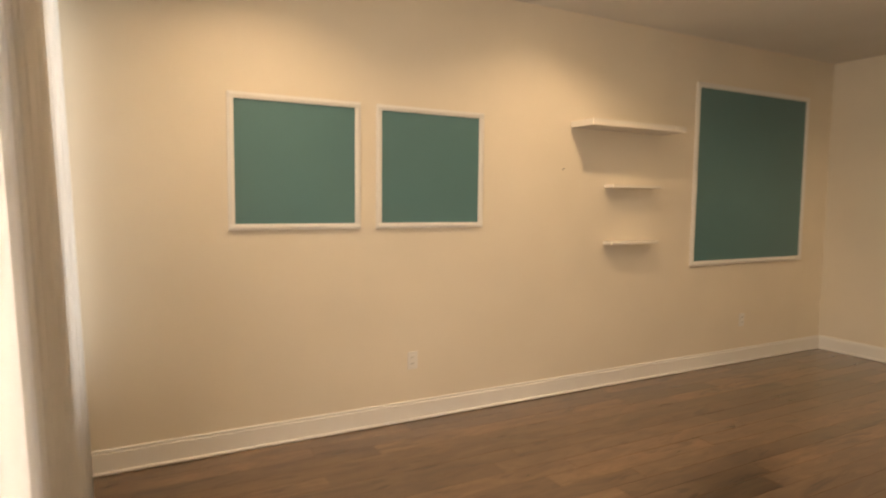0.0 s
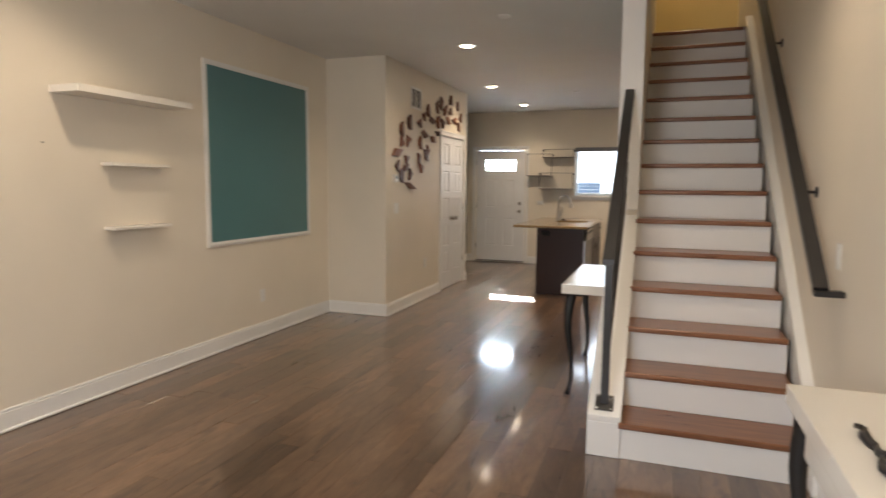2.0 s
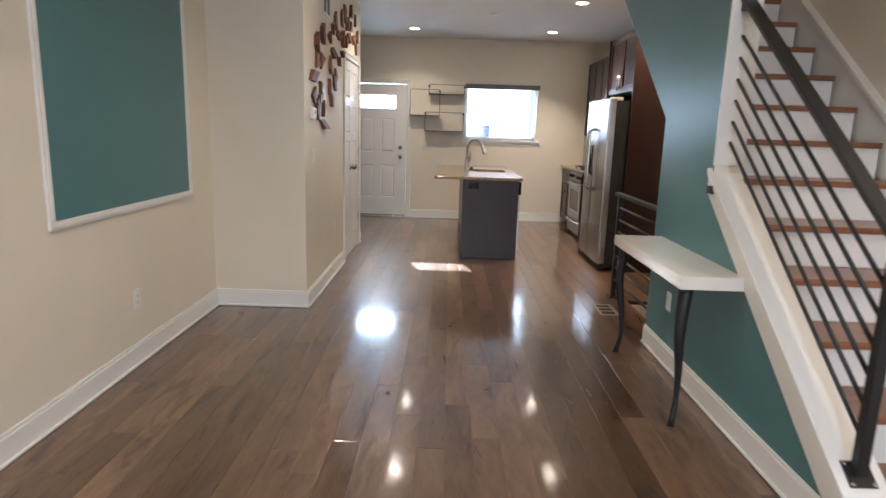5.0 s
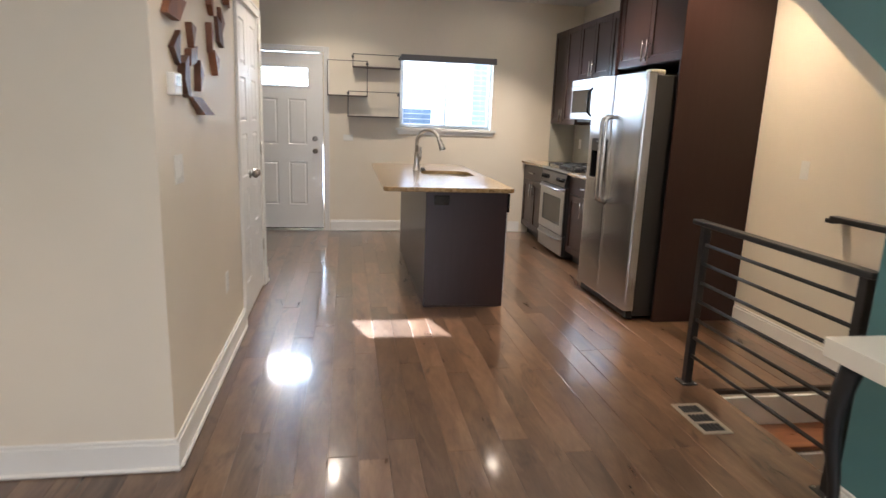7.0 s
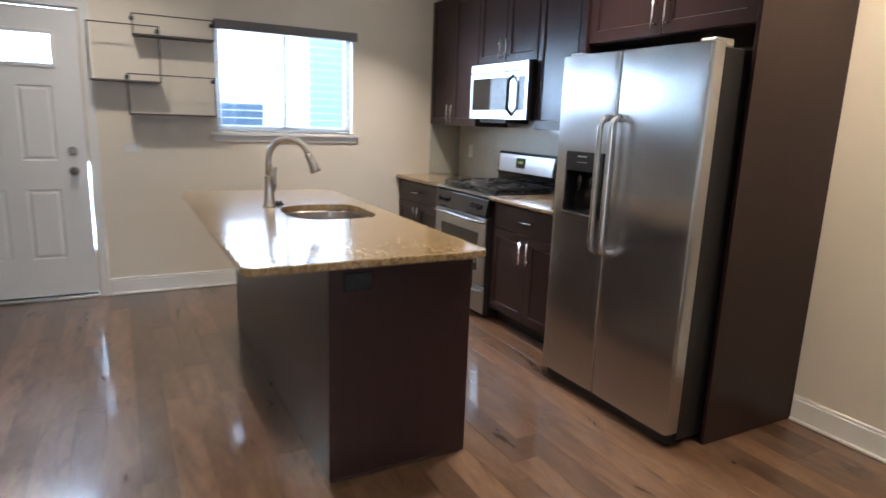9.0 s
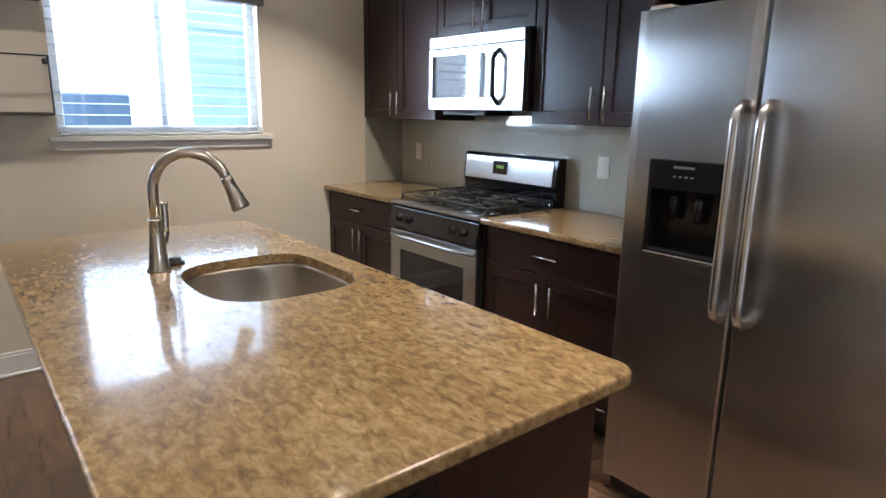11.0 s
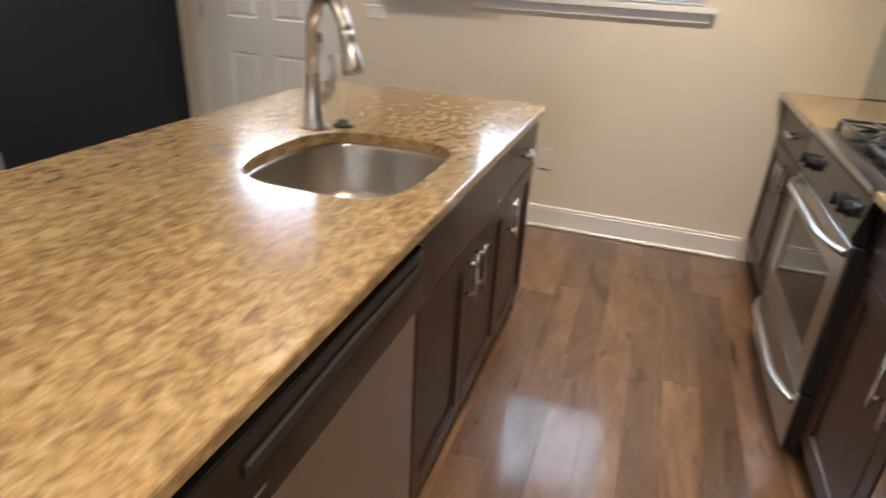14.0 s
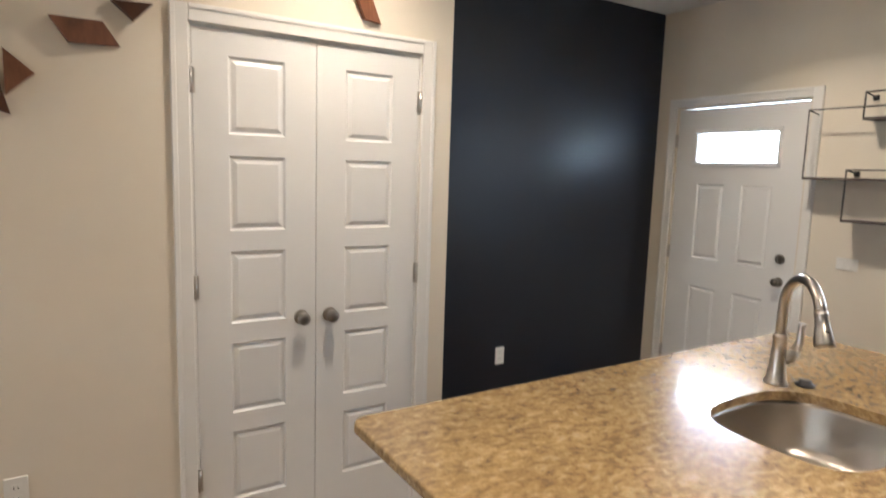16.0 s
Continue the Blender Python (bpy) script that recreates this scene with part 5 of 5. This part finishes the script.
# ---------- island ----------
isl = thing("kitchen_island", (9.2, 1.3, 0), "dark espresso kitchen island with an overhanging granite top", "kitchen island")
I0, I1, IY0, IY1 = 8.175, 10.195, 1.005, 1.612
bm = B()
box(bm, I0 + 0.02, 8.215, IY0, IY1 - 0.02, 0.1, 0.878)
box(bm, 8.93, I1, IY0 + 0.0, IY1 - 0.02, 0.1, 0.66)
box(bm, 8.93, 8.95, IY0, IY1 - 0.02, 0.66, 0.878)
box(bm, 9.55, I1, IY0, IY1 - 0.02, 0.66, 0.878)
box(bm, 8.95, 9.55, IY0, IY0 + 0.03, 0.66, 0.878)
part("body", bm, ESPRESSO, isl)
bm = B()
box(bm, I0, I0 + 0.02, IY0, IY1, 0.001, 0.878, 0.0015)
part("end_panel", bm, ESPRESSO, isl)
bm = B()
box(bm, I1, I1 + 0.018, IY0, IY1, 0.001, 0.878, 0.0015)
part("end_panel", bm, ESPRESSO, isl)
bm = B()
box(bm, I0 + 0.02, I1, IY1 - 0.018, IY1, 0.001, 0.878, 0.0015)
part("back_panel", bm, ESPRESSO, isl)
bm = B()
box(bm, 8.93, I1, IY0 + 0.07, IY0 + 0.09, 0.001, 0.1)
part("toe_kick", bm, MATTBLACK, isl)
bm = B()
box(bm, I0 - 0.009, I0 - 0.0005, IY0 + 0.02, IY1, 0.001, 0.013, 0.003)
part("shoe_strip", bm, ESPRESSO, isl)
fri = (Vector((0, IY0, 0)), X, Z, -Y)
s0 = 8.935
d = slab(fri, s0, 9.755, 0.70, 0.868, 0, isl, "false_front")
for a, b, h in ((s0, 9.343, 9.305), (9.347, 9.755, 9.385)):
    d = shaker(fri, a, b, 0.112, 0.694, 0, isl)
    bar_handle(fri, h, 0.6, 0.02, True, d)
d = slab(fri, 9.76, I1 - 0.003, 0.70, 0.868, 0, isl)
bar_handle(fri, 9.975, 0.785, 0.02, False, d, 0.14)
d = shaker(fri, 9.76, I1 - 0.003, 0.112, 0.694, 0, isl)
bar_handle(fri, 9.81, 0.6, 0.02, True, d)
wallplate("east", I0, 1.498, 0.812, w=0.115, h=0.07, mat=GLOSSBLACK, label="dark outlet on the end of the island")

dish = thing("dishwasher", (8.57, 1.3, 0), "stainless dishwasher with a black control strip", "dishwasher")
bm = B()
box(bm, 8.222, 8.922, IY0 + 0.005, IY1 - 0.03, 0.02, 0.868)
part("tub", bm, MATTBLACK, dish)
bm = B()
obox(bm, fri, 8.224, 8.92, 0.11, 0.715, -0.004, 0.022, 0.004)
part("door", bm, STEELH, dish)
bm = B()
obox(bm, fri, 8.222, 8.922, 0.72, 0.862, -0.004, 0.034, 0.006, 2)
strip = part("control_strip", bm, GLOSSBLACK, dish)
bm = B()
prism(bm, [(8.32, 0.80), (8.9, 0.815), (8.9, 0.83), (8.6, 0.835), (8.32, 0.825)], fri, 0.034, 0.042, 0.003)
part("pocket_handle", bm, MATTBLACK, strip)
bm = B()
obox(bm, fri, 8.30, 8.36, 0.752, 0.758, 0.034, 0.0346)
part("lettering", bm, STEELH, strip)
bm = B()
box(bm, 8.23, 8.92, IY0 + 0.05, IY0 + 0.07, 0.001, 0.1)
part("toe_kick", bm, MATTBLACK, dish)


def dshape(grow=0.0, k=40):
    """Sink outline: flat towards the aisle, bowed at the back, round corners."""
    out = []
    cx, cy = 9.228, 1.295
    for i in range(k):
        a = math.tau * i / k
        c, s = math.cos(a), math.sin(a)
        n = 4.2 if s < 0 else 2.9
        r = (abs(c / (0.262 + grow)) ** n + abs(s / (0.226 + grow)) ** n) ** (-1 / n)
        out.append((cx + r * c, cy + r * s))
    return out


slab_top("island_countertop", 8.098, 10.232, 0.966, 1.926, 0.88, 0.912, "speckled gold granite island countertop with rounded corners", 0.048, dshape())
sink = thing("kitchen_sink", (9.23, 1.295, 0.7), "undermounted stainless steel D-shaped sink", "sink")
bm = B()
rings = [[bm.verts.new((x, y, z)) for x, y in dshape(g)] for z, g in ((0.8795, 0.02), (0.8795, 0.004), (0.865, 0.002), (0.74, -0.012), (0.715, -0.022), (0.702, -0.045), (0.698, -0.09))]
for a, b in zip(rings, rings[1:]):
    for i in range(40):
        bm.faces.new((a[i], a[(i + 1) % 40], b[(i + 1) % 40], b[i])).smooth = True
bm.faces.new(rings[-1])
part("bowl", bm, SINKSTEEL, sink)
bm = B()
lathe(bm, (9.23, 1.31, 0.6985), (0, 0, 1), [(0, 0.045), (0.003, 0.045), (0.004, 0.03), (0.001, 0.028)], 24)
part("drain", bm, CHROME, sink)
tap = thing("faucet", (9.475, 1.54, 0.912), "brushed nickel pull-down kitchen faucet", "faucet")
o, aim = Vector((9.475, 1.54, 0.912)), Vector((-0.165, -0.22, 0)).normalized()
bm = B()
lathe(bm, o, (0, 0, 1), [(0, 0.037), (0.006, 0.037), (0.012, 0.032), (0.05, 0.027), (0.11, 0.0225), (0.155, 0.0205), (0.158, 0.0225), (0.166, 0.0225), (0.169, 0.018)], 20)
part("base", bm, NICKEL, tap)
bm = B()
pts = [o + Z * 0.15, o + Z * 0.24]
for i in range(1, 15):
    a = math.pi * 0.9 * i / 14
    pts.append(o + Z * (0.255 + 0.118 * math.sin(a)) + aim * (0.118 * (1 - math.cos(a))))
sweep(bm, pts, 0.0165, 16)
part("spout", bm, NICKEL, tap)
bm = B()
tip, dirn = pts[-1], (pts[-1] - pts[-2]).normalized()
lathe(bm, tip - dirn * 0.01, dirn, [(0, 0.0175), (0.012, 0.0195), (0.018, 0.0195), (0.02, 0.018), (0.05, 0.021), (0.1, 0.029), (0.108, 0.027), (0.109, 0.014)], 18)
head = part("spray_head", bm, NICKEL, tap)
bm = B()
side = aim.cross(Z)
obox(bm, (tip + dirn * 0.07, side, dirn, side.cross(dirn)), -0.007, 0.007, -0.018, 0.018, -0.024, 0.024, 0.003)
part("button", bm, MATTBLACK, head)
bm = B()
h0 = o + Z * 0.07
side = Vector((0.75, -0.66, 0)).normalized()
sweep(bm, [h0, h0 + side * 0.035 + Z * 0.02, h0 + side * 0.055 + Z * 0.05], [0.018, 0.018, 0.016], 12)
sweep(bm, [h0 + side * 0.05 + Z * 0.045, h0 + side * 0.062 + Z * 0.075, h0 + side * 0.062 + Z * 0.125, h0 + side * 0.066 + Z * 0.14], [0.016, 0.012, 0.0105, 0.013], 12)
part("lever", bm, NICKEL, tap)
bm = B()
lathe(bm, (9.535, 1.475, 0.9125), (0, 0, 1), [(0, 0.03), (0.006, 0.03), (0.009, 0.02), (0.02, 0.018), (0.022, 0.012)], 20)
solid("sink_hole_cap", bm, MATTBLACK, "small dark cap on the granite beside the faucet", "cap")

# ---------- floor vent ----------
fv = thing("floor_vent", (6.345, 0.46, 0), "pale metal floor vent with dark slots", "vent")
bm = B()
pierced(bm, WORLD, 6.195, 6.495, 0.385, 0.535, 0.0005, 0.006, [(6.215 + i * 0.092, 6.29 + i * 0.092, 0.405, 0.515) for i in range(3)])
part("frame", bm, painted("pale_metal", (0.36, 0.31, 0.24), 0.4, 0.05), fv)
bm = B()
box(bm, 6.21, 6.48, 0.4, 0.52, 0.0004, 0.0015)
part("backing", bm, SLOT, fv)
for i in range(3):
    for j in range(5):
        bm = B()
        box(bm, 6.215 + i * 0.092, 6.29 + i * 0.092, 0.412 + j * 0.021, 0.420 + j * 0.021, 0.0015, 0.005)
        part("slat", bm, MATTBLACK, fv)

# ---------- floor boards ----------
bm = B()
box(bm, WX, EX + 0.16, 0.236, NY + 0.14, -0.03, -0.004)
box(bm, WX, 3.5, SY, 0.236, -0.03, -0.004)
box(bm, 6.64, EX + 0.16, SY, 0.236, -0.03, -0.004)
floor = solid("floor", bm, FLOORJ, "glossy dark brown hardwood plank floor", "floor", kind="structure")
bm = B()
box(bm, 5.6, 6.66, 0.2, 0.2355, -0.035, 0.0, 0.003)
part("edge_board", bm, FLOORW, floor)
rp = random.Random(4)
PW = 0.127
board_meshes = {}
count = 0
rest = B()
y = SY
while y < NY:
    y1 = min(y + PW, NY)
    spans = [(WX, EX + 0.0)]
    if y1 <= 0.24:
        spans = [(WX, 3.5), (6.655, EX)]
    for a, b in spans:
        x = a - rp.uniform(0, 0.8) if b - a > 1 else a
        while x < b:
            ln = rp.choice((0.9, 1.15, 1.4, 1.65, 1.9))
            xa, xb = max(x, a), min(x + ln, b)
            x += ln
            if xb - xa < 0.02:
                continue
            if count < 298 and xa > 0.6:
                key = (round(xb - xa, 3), round(y1 - y, 3))
                if key not in board_meshes:
                    bm = B()
                    box(bm, 0, key[0], 0, key[1], -0.0038, 0, 0.0014)
                    ob = link("plank", bm, FLOORW)
                    board_meshes[key] = ob.data
                else:
                    ob = new("plank", board_meshes[key])
                ob.parent = floor
                ob.location = (xa, y, rp.uniform(-0.0003, 0.0003))
                ob.rotation_euler = (rp.uniform(-0.0035, 0.0035), rp.uniform(-0.0004, 0.0004), 0)
                count += 1
            else:
                box(rest, xa, xb, y, y1, -0.0038, 0.0, 0.0009)
    y = y1
ob = part("planks", rest, timber("floor_wood_rest", *FLOOR_TONES, 0.3, (1.5, 6.0, 6.0), 0.0, 0.36, 0.0, True, 0.42, 0.3, 0.85), floor)
tagged(ob, kind="stuff")
